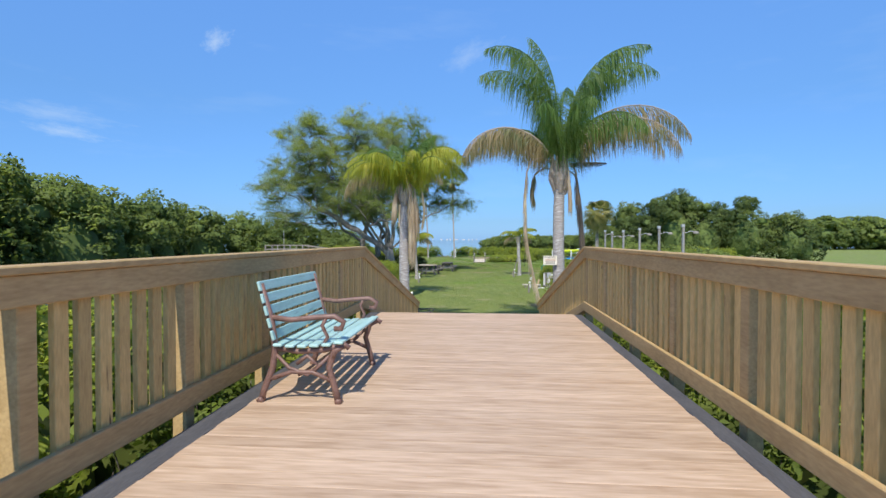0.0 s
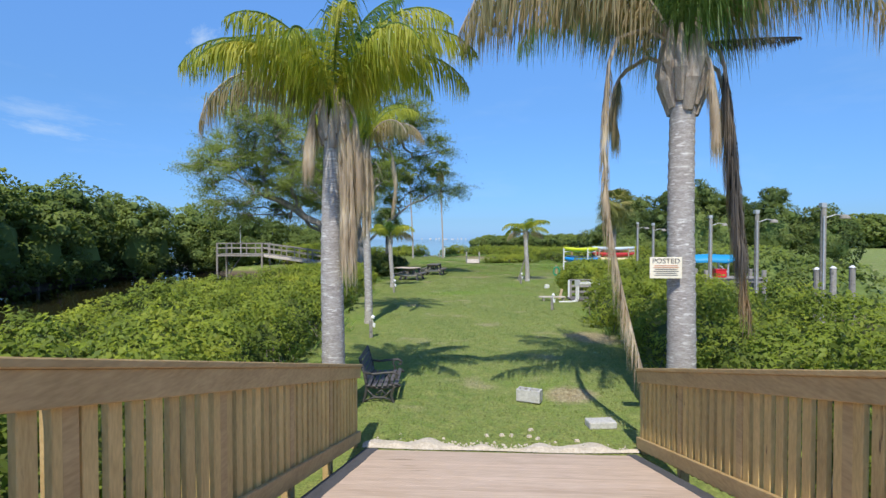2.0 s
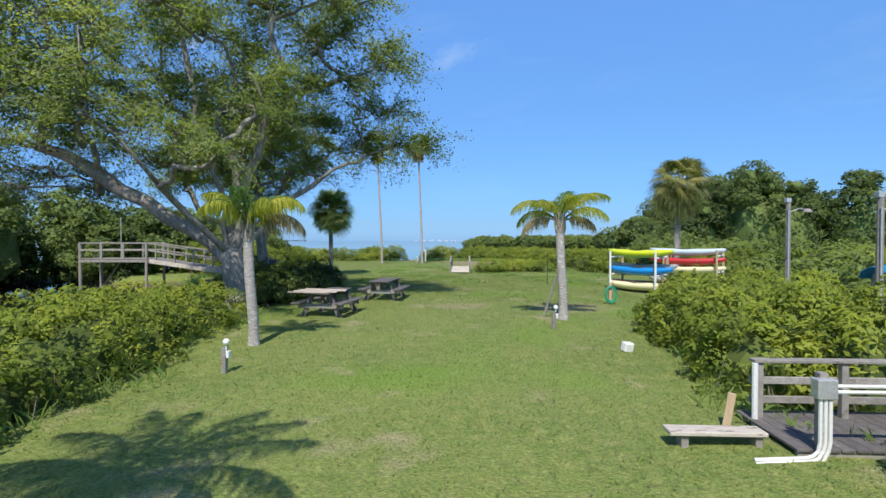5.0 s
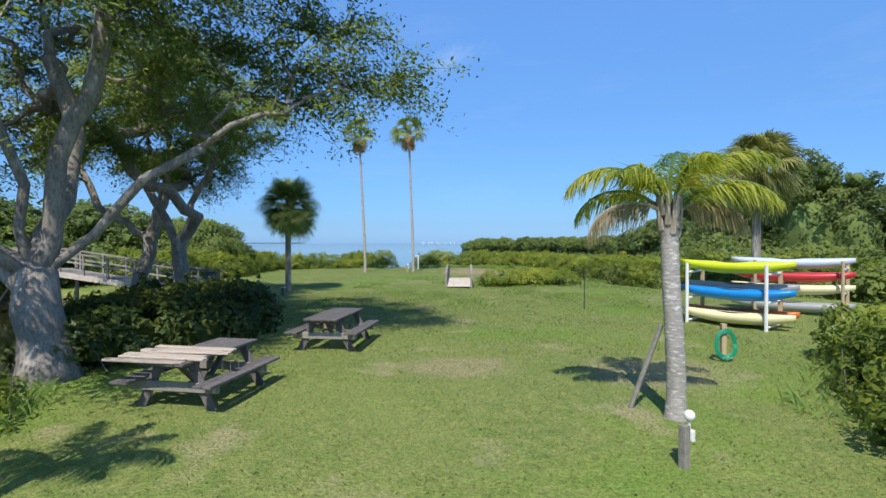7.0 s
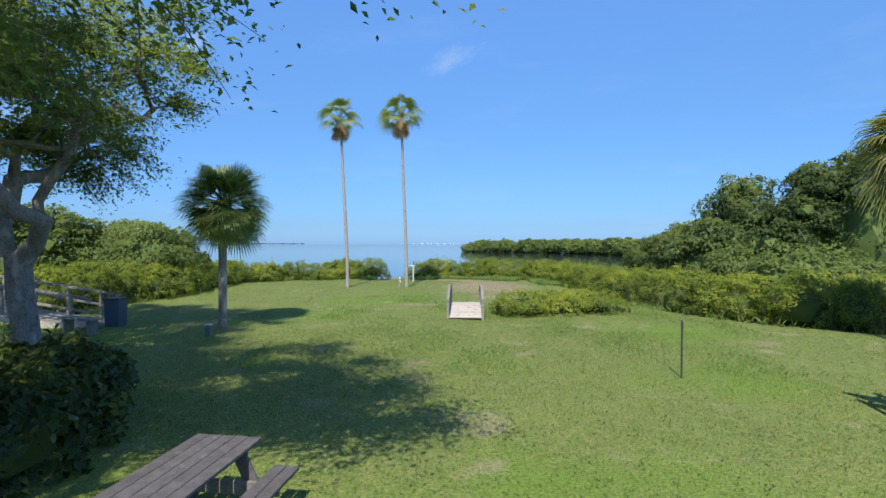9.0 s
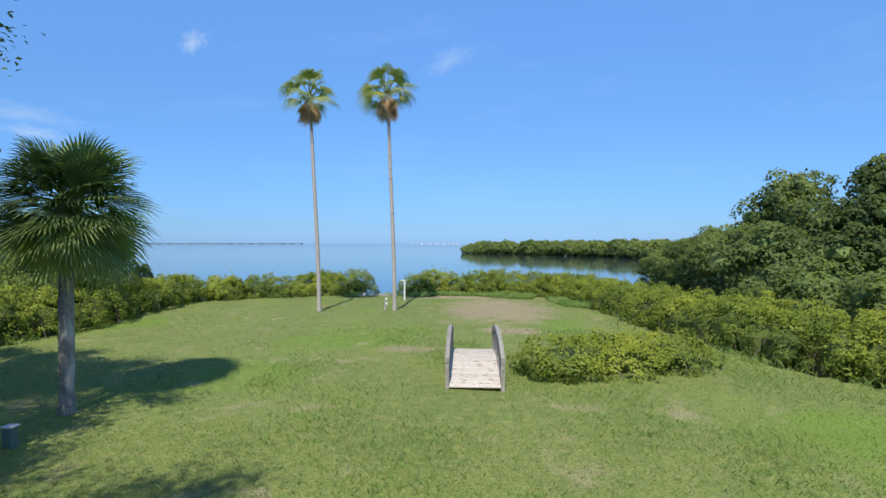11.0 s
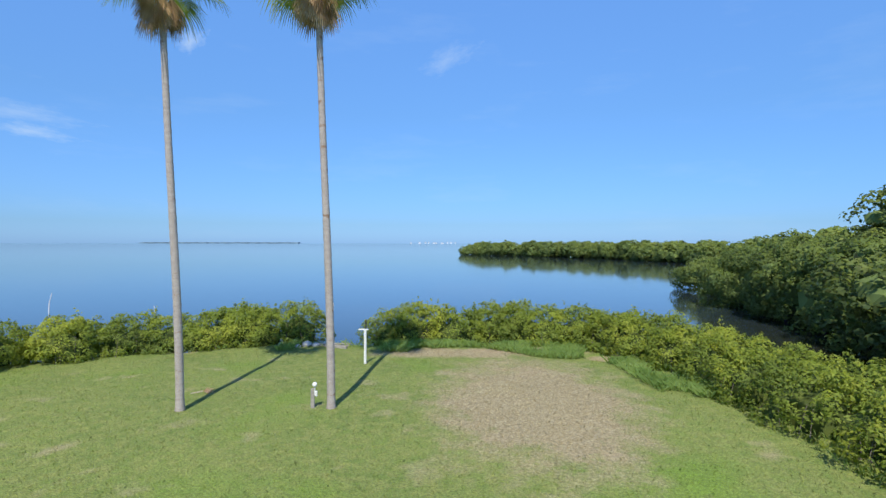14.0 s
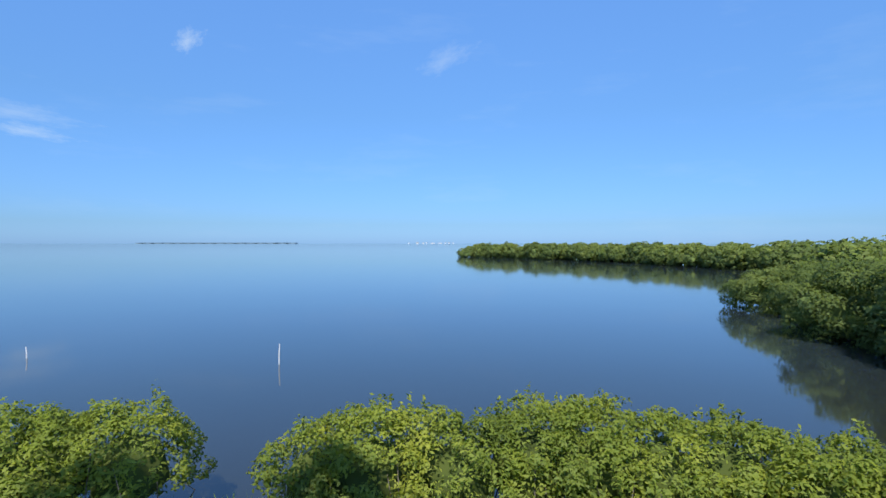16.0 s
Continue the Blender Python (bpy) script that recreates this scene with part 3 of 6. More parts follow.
def thicket(name, line, label, size=0.1, density=330, seed=1, material=None, twigs=14, category="mangrove bushes", low=-0.75, radius=(0.13, 0.28), water=None, leafy=24, inner=0.0):
    """A mass of mangrove: leafy heads thinning to bare stems low on its sides, shoots above its top, inner foliage
    coloured dark for shade.
    """
    r = np.random.default_rng(seed)
    blobs = heap_along(line, r)
    root = thing(name, (0, 0, 0), label, category, kind="stuff")
    per = density / 33.0
    p, n = blob_points(blobs, per * 1.25, r, low, 0.16, 0.02)
    clump = np.sin(p[:, 0] * 2.3 + 1.7 * np.sin(p[:, 1] * 1.1)) * np.sin(p[:, 1] * 2.1 + 1.3 * np.sin(p[:, 2] * 2.4)) + 0.6 * np.sin(p[:, 2] * 5.0 + p[:, 1] * 1.7)
    keep = r.random(len(p)) < np.clip(0.98 + 0.4 * n[:, 2] + 0.16 * clump, 0.3, 1.0)
    foot, top = min(q[4] for q in line), max(q[3] for q in line)
    keep &= (p[:, 2] > foot + 0.42 * (top - foot)) | (r.random(len(p)) < 0.5)
    if water is not None:
        keep &= (n @ np.array(water) < 0.35) | (n[:, 2] > 0.15) | (r.random(len(p)) < 0.25)
    p, n = p[keep], n[keep]
    rise = np.clip((p[:, 2] - foot) / (top - foot), 0, 1)
    q, f, nap, tone = heads(p, n, radius, leafy, r, 0.15)
    Q, F, A, T = [q], [f], [nap], [tone + 0.10 * np.sin(1.3 * q[:, 0] + 0.9 * q[:, 1])]
    if inner:
        # a second, deeper layer of leaves closes the gaps
        p2, n2 = blob_points([(*b[:3], b[3] * 0.82, b[4] * 0.82, b[5] * 0.84) for b in blobs if b[1] > 70], per * inner, r, low, 0.16, 0.02)
        q, f, nap, tone = heads(p2, n2, radius, leafy, r, 0.15)
        Q.append(q), F.append(f), A.append(nap), T.append(tone)
    # upright shoots over the top
    shoots = p[(rise > 0.72) & (r.random(len(p)) < 0.12)]
    for c in shoots:
        k = 12
        s = r.random(k)[:, None]
        tilt = np.array([r.normal(0, 0.3), r.normal(0, 0.3), 1.0]) * r.uniform(0.14, 0.34)
        Q.append(c + np.array([0, 0, 0.12]) + tilt * s + r.normal(0, 0.035, (k, 3)))
        F.append(r.normal(0, 0.6, (k, 3)) + np.array([0, 0, 0.4]))
        A.append(np.array([0, -0.3, 0.8]) + r.normal(0, 0.35, (k, 3)))
        T.append(np.full(k, 0.16) + r.normal(0, 0.06, k))
    part("foliage", tuft("foliage", np.concatenate(Q), np.concatenate(F), np.concatenate(A), np.concatenate(T), size, 0.5, 0.45, r), material or MANG, root)
    # dark bodies paint the shade seen between the leafy heads
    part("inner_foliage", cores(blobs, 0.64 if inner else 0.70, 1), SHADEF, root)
    if twigs:
        sh = Shell()
        for b in blobs[:: max(1, len(blobs) // (twigs * 8))]:
            for _ in range(6):
                a, d = r.uniform(0, 6.28), r.uniform(0.5, 1.0)
                foot = b[2] - b[5] * 0.9
                top = (b[0] + math.cos(a) * b[3] * d * 1.0, b[1] + math.sin(a) * b[4] * d * 1.0, b[2] + b[5] * r.uniform(-0.2, 0.6))
                mid = (b[0] + math.cos(a) * b[3] * 0.9 + r.normal(0, 0.1), b[1] + math.sin(a) * b[4] * 0.9 + r.normal(0, 0.1), foot + (top[2] - foot) * 0.45)
                sh.tube([(b[0] + math.cos(a) * b[3] * 0.6, b[1] + math.sin(a) * b[4] * 0.6, foot - 0.25), mid, top], [0.02, 0.014, 0.005], 5)
        part("twigs", sh, TWIG, root, "bare grey-brown mangrove stems")
    return root


# ---------------------------------------------------------------- ground and water
WATER_Z = -2.6
GROUND_Y = [-60, 14, 23, 33, 45, 66, 75, 80]
GROUND_Z = [-1.77, -1.77, -1.68, -1.5, -1.38, -1.3, -1.35, -1.4]
LEFT_Y = [12.5, 16, 20.3, 24.4, 28, 31, 35.3, 38, 41, 43.6, 47, 50, 55, 62, 66, 70, 72, 74, 76]
LEFT_X = [-4.2, -4.6, -5.0, -5.7, -6.2, -6.2, -7.0, -7.6, -7.2, -8.6, -14, -15.5, -15.5, -16, -16.5, -17, -14, -9, -7]
RIGHT_Y = [12.5, 16, 20.3, 24, 28, 31, 34, 38, 41, 46, 51.3, 53.4, 56.6, 62, 66, 71, 74, 76]
RIGHT_X = [3.0, 3.4, 3.6, 4.0, 4.2, 3.8, 4.4, 5.2, 7.5, 15, 13, 9.5, 7.0, 6.6, 6.4, 5.6, 5.0, 4.0]


def lawn_z(y):
    return np.interp(y, GROUND_Y, GROUND_Z)


def ground_z(x, y):
    """Height of the ground sheet."""
    x, y = np.asarray(x, float), np.asarray(y, float)
    base = lawn_z(y)
    inside = np.minimum.reduce([x - np.interp(y, LEFT_Y, LEFT_X), np.interp(y, RIGHT_Y, RIGHT_X) - x, (y - 12.0), (74.7 - y)])
    # the land beyond the creek and the canal
    far = np.maximum(np.minimum(-31 - 0.15 * np.abs(y - 40) - x, 60 - np.abs(y - 20)), np.minimum.reduce([x - 15.5, 72 - y]))
    far = np.maximum(far, np.minimum(x - 44 - 0.15 * (y - 72), 230 - y))
    mid = np.minimum.reduce([np.full_like(x, 50.0), -15.8 - x, x + 30, y - 58, 74 - y])
    z = np.where(inside > 0, base, np.maximum(base + inside * 0.75, -3.4))
    for d in (far, mid):
        z = np.maximum(z, np.minimum(-1.95, -3.4 + np.clip(d + 1.5, 0, 2) * 0.75))
    bump = 0.03 * np.sin(x * 1.3 + 0.7 * y) * np.sin(y * 0.9 - x * 0.4) + 0.015 * np.sin(3.1 * x) * np.sin(2.7 * y)
    return z + np.where(z > -2.4, bump, 0)


def steps(lo, hi, step, far):
    core = np.arange(lo, hi + 0.01, step)
    out = [core]
    k, d = [], step
    e = 0.0
    while e < far:
        d *= 1.45
        e += d
        k.append(e)
    k = np.array(k)
    return np.concatenate([(lo - k)[::-1], core, hi + k])


gx, gy = steps(-24, 24, 0.4, 4500), steps(6, 82, 0.4, 4500)
GX, GY = np.meshgrid(gx, gy)
GZ = ground_z(GX, GY)
nx, ny = len(gx), len(gy)
idx = np.arange(nx * ny).reshape(ny, nx)
quads = np.stack([idx[:-1, :-1], idx[:-1, 1:], idx[1:, 1:], idx[1:, :-1]], -1).reshape(-1, 4)
gme = big_mesh("ground", np.stack([GX, GY, GZ], -1).reshape(-1, 3), quads)
gme.materials.append(LAWN)
gme.polygons.foreach_set("use_smooth", [True] * len(gme.polygons))
tagged(new("ground", gme), "mown green lawn with dry patches falling to muddy banks", "lawn", kind="structure")

sh = Shell()
sh.add([(-4600, -4600, WATER_Z), (4600, -4600, WATER_Z), (4600, 4800, WATER_Z), (-4600, 4800, WATER_Z)], [(0, 1, 2, 3)])
wme = sh.mesh("water")
wme.materials.append(WATER)
tagged(new("water", wme), "calm blue bay water reflecting the clear sky", "water", kind="structure")


def grass(name, count, box, height, width, label, seed, keep=None, material=None):
    """Grass blades, bent, over the lawn within a stretch of the plan."""
    r = np.random.default_rng(seed)
    x, y = r.uniform(box[0], box[1], count), r.uniform(box[2], box[3], count)
    inside = np.minimum.reduce([x - np.interp(y, LEFT_Y, LEFT_X), np.interp(y, RIGHT_Y, RIGHT_X) - x, y - 13.4, 74.6 - y])
    ok = inside > -0.5
    ok &= ~((x > -2.4) & (x < 1.5) & (y < 13.9))
    if keep is not None:
        ok &= keep(x, y, inside, r)
    x, y = x[ok], y[ok]
    k = len(x)
    z = ground_z(x, y) - 0.012
    h = height * r.uniform(0.5, 1.35, k)
    a, b = r.uniform(0, 6.28, k), r.uniform(0, 6.28, k)
    w = width * r.uniform(0.7, 1.3, k)
    lean = h * r.uniform(0.3, 1.3, k)
    v = np.empty((k, 4, 3))
    v[:, 0] = np.stack([x - np.cos(a) * w, y - np.sin(a) * w, z], -1)
    v[:, 1] = np.stack([x + np.cos(a) * w, y + np.sin(a) * w, z], -1)
    v[:, 2] = np.stack([x + np.cos(a) * w * 0.6 + np.cos(b) * lean * 0.4, y + np.sin(a) * w * 0.6 + np.sin(b) * lean * 0.4, z + h * 0.65], -1)
    v[:, 3] = np.stack([x + np.cos(b) * lean, y + np.sin(b) * lean, z + h], -1)
    me = big_mesh(name, v.reshape(-1, 3), np.arange(k * 4).reshape(-1, 4))
    me.materials.append(material or BLADES)
    return tagged(new(name, me), label, "grass", kind="stuff")


grass("lawn_grass", 150000, (-7, 6, 13.4, 52), 0.038, 0.0065, "short mown green grass of the lawn", 11)
grass("shore_grass", 120000, (-17, 12, 40, 75.5), 0.048, 0.008, "short green and straw-coloured grass near the shore", 12)
TALLBLADES = leaf_mat("tall_grass", [(0.20, 0.29, 0.085), (0.28, 0.38, 0.12), (0.37, 0.45, 0.17)], 0.5, 0.7, 0.8)
grass("rough_grass", 110000, (-17, 13, 16, 75.5), 0.20, 0.006, "taller unmown grass along the bushes", 13,
      lambda x, y, inside, r: (inside < 0.5 + 0.4 * np.sin(y * 0.9) + 0.3 * np.sin(y * 2.3 + x)) & (y > 17), TALLBLADES)
grass("bridge_grass", 45000, (-6, 8, 47, 62), 0.085, 0.005, "tufts of longer grass around the footbridge", 14,
      lambda x, y, inside, r: (np.sin(x * 1.1 + y * 0.7) + 0.6 * np.sin(2.3 * x - y) + r.normal(0, 0.5, len(x)) > 0.5), TALLBLADES)
grass("shore_tufts", 75000, (-8, 7.5, 68, 75.2), 0.22, 0.0045, "soft tall green grass at the foot of the shore hedge", 15,
      lambda x, y, inside, r: (inside < 0.9 + 0.5 * np.sin(x * 1.4) + 1.5 * np.clip((x - 0.4) / 2, 0, 1)) & (np.hypot(x + 0.2, (y - 68.3) / 2.2) > 1.9) & (np.hypot(x - 3.7, (y - 72.6) * 1.4) > 0.8) & ((x < -7.6) | (x > -4.6) | (inside > 1.2)) & (np.sin(2.1 * x + y) * np.sin(1.7 * y - x) > -0.45), TALLBLADES)

# ---------------------------------------------------------------- bushes, woods and far shores
thicket("mangrove_hedge", [(-5.2, -2, 2.3, 0.55, -2.7), (-5.1, 5, 2.3, 0.5, -2.7), (-5.4, 10.5, 2.2, -0.1, -2.6), (-6.5, 16, 2.3, -0.55, -2.5), (-7.3, 20, 2.4, -0.45, -2.5), (-7.8, 25, 2.2, -0.5, -2.4), (-7.8, 30, 1.9, -0.45, -2.4), (-8.4, 35.5, 1.8, -0.4, -2.3)],
        "dense yellow-green mangrove hedge between the lawn and the creek", 0.097, 270, 1, water=(-1, 0, 0))
thicket("mangrove_hedge", [(4.2, -2, 2.2, 0.3, -2.7), (4.2, 5, 2.2, 0.25, -2.7), (4.7, 10.5, 2.2, -0.15, -2.6), (5.0, 17, 1.9, -0.35, -2.5), (4.95, 22, 1.85, -0.3, -2.4), (5.0, 24.6, 1.75, -0.25, -2.4), (5.35, 26.6, 1.6, -0.15, -2.4)],
        "dense yellow-green mangrove hedge along the canal", 0.092, 290, 2, water=(1, 0, 0))
thicket("mangrove_hedge", [(5.5, 30.2, 2.1, -0.35, -2.3), (5.9, 34, 1.8, -0.35, -2.2), (6.9, 37.5, 1.5, -0.5, -2.2), (8.6, 40, 1.4, -0.55, -2.2), (12.5, 41.5, 1.3, -0.5, -2.2)],
        "dense mangrove hedge beside the small timber landing", 0.115, 300, 3)
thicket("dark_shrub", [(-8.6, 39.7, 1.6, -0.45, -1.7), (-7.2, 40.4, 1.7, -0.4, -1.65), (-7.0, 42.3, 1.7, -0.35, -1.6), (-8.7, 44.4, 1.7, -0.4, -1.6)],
        "leafy shrub coloured dark for the shade of the large tree", 0.14, 290, 4, SHRUBLEAF, category="shrub")
thicket("mangrove_hedge", [(-18, 56, 2.0, 0.3, -2.0), (-16.6, 61, 1.9, 0.1, -2.0), (-17.2, 66, 2.0, 0.0, -1.9), (-17.2, 70.5, 1.6, -0.1, -1.9), (-13.5, 73.4, 1.3, -0.3, -2.0), (-9.6, 75.2, 1.2, -0.1, -2.2), (-7.6, 75.9, 0.9, 0.05, -2.3)],
        "clipped-looking mangrove hedge along the shore", 0.095, 275, 5, leafy=30, inner=1.0)
thicket("mangrove_hedge", [(-4.75, 75.5, 0.8, -0.2, -2.3), (0.5, 76.3, 1.2, -0.2, -2.3), (4.2, 75.4, 1.3, -0.15, -2.2), (6.2, 72.0, 1.5, -0.15, -2.0), (7.0, 66.0, 1.6, -0.2, -1.9), (7.4, 61, 1.6, -0.1, -1.9), (9.2, 56.5, 1.7, 0.0, -1.9), (12, 54.0, 1.8, 0.05, -1.9), (18, 51.5, 2.0, 0.1, -1.9), (24, 50, 2.0, 0.1, -1.9)],
        "bright green mangrove hedge curving along the shore", 0.095, 275, 6, leafy=30, inner=1.0)
thicket("low_bush", [(0.75, 55.6, 0.6, -0.7, -1.55), (2.0, 56.2, 1.1, -0.6, -1.55), (3.6, 56.8, 1.1, -0.65, -1.55), (4.9, 57.2, 0.9, -0.8, -1.55)],
        "low rounded green bush beside the footbridge", 0.095, 480, 7, category="bush", twigs=3)


def woods(name, line, label, seed, size=0.34, density=26, material=None, low=-0.8, spread=0.0, step=2.3, radius=(0.45, 1.0)):
    """A belt of trees seen from afar: broad uneven crowns of leafy heads down to the ground or water."""
    r = np.random.default_rng(seed)
    crowns, trunks = [], Shell()
    for (x0, y0, w0, t0, f0), (x1, y1, w1, t1, f1) in zip(line, line[1:]):
        n = max(1, int(math.hypot(x1 - x0, y1 - y0) / (step * (1 + spread))))
        for k in range(n):
            s = (k + r.random()) / n
            w, top, foot = w0 + (w1 - w0) * s, t0 + (t1 - t0) * s, f0 + (f1 - f0) * s
            dx, dy = x1 - x0, y1 - y0
            ln = math.hypot(dx, dy)
            for q in range(max(1, int(w / (1.9 * (1 + spread))))):
                off = r.uniform(-w, w)
                cx, cy = x0 + dx * s - dy / ln * off, y0 + dy * s + dx / ln * off
                h = (top - foot) * r.uniform(0.80, 1.0)
                rad = r.uniform(1.5, 2.7) * (1 + spread)
                trunks.tube([(cx, cy, foot - 0.6), (cx + r.normal(0, 0.2), cy + r.normal(0, 0.2), foot + h * 0.5), (cx + r.normal(0, 0.4), cy + r.normal(0, 0.4), foot + h * 0.8)], [0.12, 0.09, 0.05], 5)
                crowns.append((cx, cy, foot + h * 0.40, rad * 1.25, rad * 1.25, h * 0.45))
                for _ in range(9):
                    br = rad * r.uniform(0.32, 0.62)
                    a, d = r.uniform(0, 6.28), rad * r.uniform(0.05, 1.15)
                    z = foot + h * 1.0 - br * 0.75 - (d / rad) ** 2 * h * 0.30 * r.uniform(0.6, 1.5)
                    crowns.append((cx + math.cos(a) * d, cy + math.sin(a) * d, z, br, br, br * r.uniform(0.6, 0.85)))
    root = thing(name, (0, 0, 0), label, "woods", kind="stuff")
    mean = (radius[0] + radius[1]) / 2
    p, n = blob_points(crowns, 1.1 / (math.pi * mean * mean) * 1.5, r, low, 0.25, 0.06)
    q, f, nap, tone = heads(p, n, radius, density * 4 * mean * mean * 0.85, r, 0.35, 0.75)
    part("foliage", tuft("foliage", q, f, nap, tone, size * 1.2, 0.58, 0.5, r), material or MANGFAR, root)
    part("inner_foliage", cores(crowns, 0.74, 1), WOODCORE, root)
    part("trunks", trunks, TWIG, root)
    return root


woods("creek_woods", [(-27, 8, 4, 6.4, -2.6), (-31, 22, 4.5, 6.6, -2.6), (-34, 38, 4.5, 5.8, -2.6), (-35, 52, 4, 5.0, -2.6), (-32, 62, 3.5, 4.2, -2.6), (-26, 66, 3, 3.4, -2.6)],
      "dark green mangrove woods on the far bank of the creek", 21, 0.27, 13)
woods("shore_bushes", [(-30, 60, 2.5, 3.6, -2.5), (-25, 64, 2.5, 3.7, -2.4), (-20, 67, 2.2, 3.5, -2.3), (-18, 70, 1.6, 3.1, -2.2)],
      "bushy green mangrove trees behind the boardwalk", 22, 0.2, 36)
woods("canal_woods", [(15.8, 71, 2.2, 3.4, -2.6), (18.8, 75, 3.2, 4.2, -2.6), (25, 79, 4.0, 7.8, -2.6), (31, 74, 4.5, 8.3, -2.6), (36.5, 70, 3.5, 6.7, -2.4), (39, 68, 3, 5.2, -2.2), (42, 66, 2.4, 3.6, -2.2)],
      "tall rounded mangrove woods beyond the canal", 23, 0.24, 22, MANGDARK)
woods("point_woods", [(18.5, 80, 1.9, 3.4, -2.8), (20.5, 92, 2.2, 3.0, -2.8), (24.5, 104, 2.4, 2.2, -2.8), (25.5, 114, 1.6, 1.3, -2.9)],
      "mangrove point reaching out into the bay", 24, 0.19, 32)
woods("point_woods", [(26, 84, 3.2, 5.2, -2.7), (32, 98, 3.6, 4.4, -2.7), (36, 112, 3.6, 4.2, -2.7), (44, 126, 3.6, 4.0, -2.7)],
      "taller mangrove woods behind the point", 25, 0.42, 6)
woods("mangrove_island", [(2.5, 280, 2.5, 2.4, -2.9), (14, 272, 4, 3.2, -2.9), (34, 250, 4.5, 3.3, -2.9), (55, 215, 4.5, 3.2, -2.9), (66, 170, 4.5, 3.3, -2.9), (72, 140, 4.5, 3.6, -2.9)],
      "low dense mangrove island lying on the calm bay", 26, 0.62, 4.4, spread=0.75, step=1.3, radius=(0.6, 1.2))
woods("field_woods", [(80, 162, 6, 8.0, -2.0), (108, 172, 6, 8.4, -2.0), (140, 168, 6, 7.6, -2.0)],
      "distant green woods beyond the open grass field", 27, 0.8, 4.0, spread=0.9, radius=(0.8, 1.6))
woods("canal_bushes", [(16.4, 32, 1.1, -0.2, -2.6), (16.6, 45, 1.2, 0.3, -2.6), (17.0, 58, 1.2, 0.6, -2.6), (16.4, 69, 1.2, 1.4, -2.6)],
      "green mangrove bushes along the far bank of the canal", 30, 0.22, 18)
woods("shore_tree", [(-18.0, 63.5, 1.0, 2.6, -2.2), (-17.4, 66.5, 1.0, 2.5, -2.2)],
      "rounded mangrove tree above the shore hedge", 29, 0.15, 60)
woods("creek_tree", [(-20.5, 11.5, 0.8, 8.0, -2.4), (-21.5, 13.5, 0.8, 8.0, -2.4)],
      "taller dark tree beside the creek", 28, 0.25, 34)

# the far shore and its white buildings
sh = Shell()
for k in range(46):
    x = -2600 + k * 28 + 6 * math.sin(k * 2.1)
    sh.box((x, 4100, WATER_Z + 2.5), (40, 60, 6 + 4 * abs(math.sin(k * 1.7))))
far_shore = thing("backdrop", (0, 0, 0), "thin dark line of the far shore on the horizon", "far shore", kind="structure")
part("shoreline", sh, mat("haze_green", (0.16, 0.24, 0.30), (0.20, 0.29, 0.35), 0.01, 0.9), far_shore)
TOWN = mat("far_plaster", (0.52, 0.58, 0.63), (0.62, 0.67, 0.71), 0.05, 0.8)
for k, (x, w, h) in enumerate(((-395, 9, 7), (-330, 16, 9), (-285, 12, 8), (-262, 7, 12), (-215, 30, 6), (-160, 24, 6), (-120, 10, 9), (-92, 12, 9), (-60, 8, 7))):
    b = thing("far_building", (x, 3900, WATER_Z), "tiny white waterfront building on the far shore", "building", "far waterfront")
    s = Shell()
    s.box((0, 0, h / 2), (w, 12, h))
    part("wall", s, TOWN, b)
    s = Shell()
    s.box((0, 0, h + 0.7), (w + 1, 13, 1.4), None, 0.6)
    part("roof", s, GREYMETAL, b)

# ---------------------------------------------------------------- palms


def frond_into(stalk, blades, o, az, el, length, droop, r, leaflet=0.42, n=46, hang=0.5, width=0.010, fold=0.75, bend=1.5):
    """A feather frond: an arching stalk with two rows of hanging leaflets."""
    o = Vector(o)
    p, pts, tan = o.copy(), [], []
    m = 14
    side = Vector((-math.sin(az), math.cos(az), 0))
    twist = r.normal(0, 0.12)
    for i in range(m + 1):
        s = i / m
        e = el - droop * s ** bend
        d = Vector((math.cos(az + twist * s) * math.cos(e), math.sin(az + twist * s) * math.cos(e), math.sin(e)))
        pts.append(p.copy())
        tan.append(d)
        p = p + d * length / m
    stalk.tube(pts, [0.028 * (1 - 0.85 * i / m) + 0.004 for i in range(m + 1)], 5)
    for k in range(int(n * 1.7)):
        s = 0.14 + 0.86 * (k + r.random()) / (n * 1.7)
        i = min(int(s * m), m - 1)
        q = pts[i].lerp(pts[i + 1], s * m - i)
        d = tan[i]
        ll = leaflet * (0.55 + 0.9 * math.sin(math.pi * min(1, 0.12 + 0.88 * s)) ** 0.8) * r.uniform(0.75, 1.25) * (0.6 if s > 0.93 else 1)
        up = side.cross(d)
        for sg in (-1, 1):
            a = (side * sg * fold * r.uniform(0.5, 1.2) + d * r.uniform(0.5, 1.0) + up * r.uniform(-0.2, 0.5) - Vector((0, 0, hang * r.uniform(0.3, 1.1)))).normalized()
            b = (a * 0.6 - Vector((0, 0, hang * r.uniform(1.0, 2.4))) + Vector(r.normal(0, 0.14, 3))).normalized()
            w = (d + side * r.normal(0, 0.5)).normalized() * width * 0.7
            mid = q + a * ll * 0.42
            tip = mid + b * ll * 0.66
            blades.add([q - w * 0.6, q + w * 0.6, mid + w, mid - w, tip], [(0, 1, 2, 3), (3, 2, 4)])


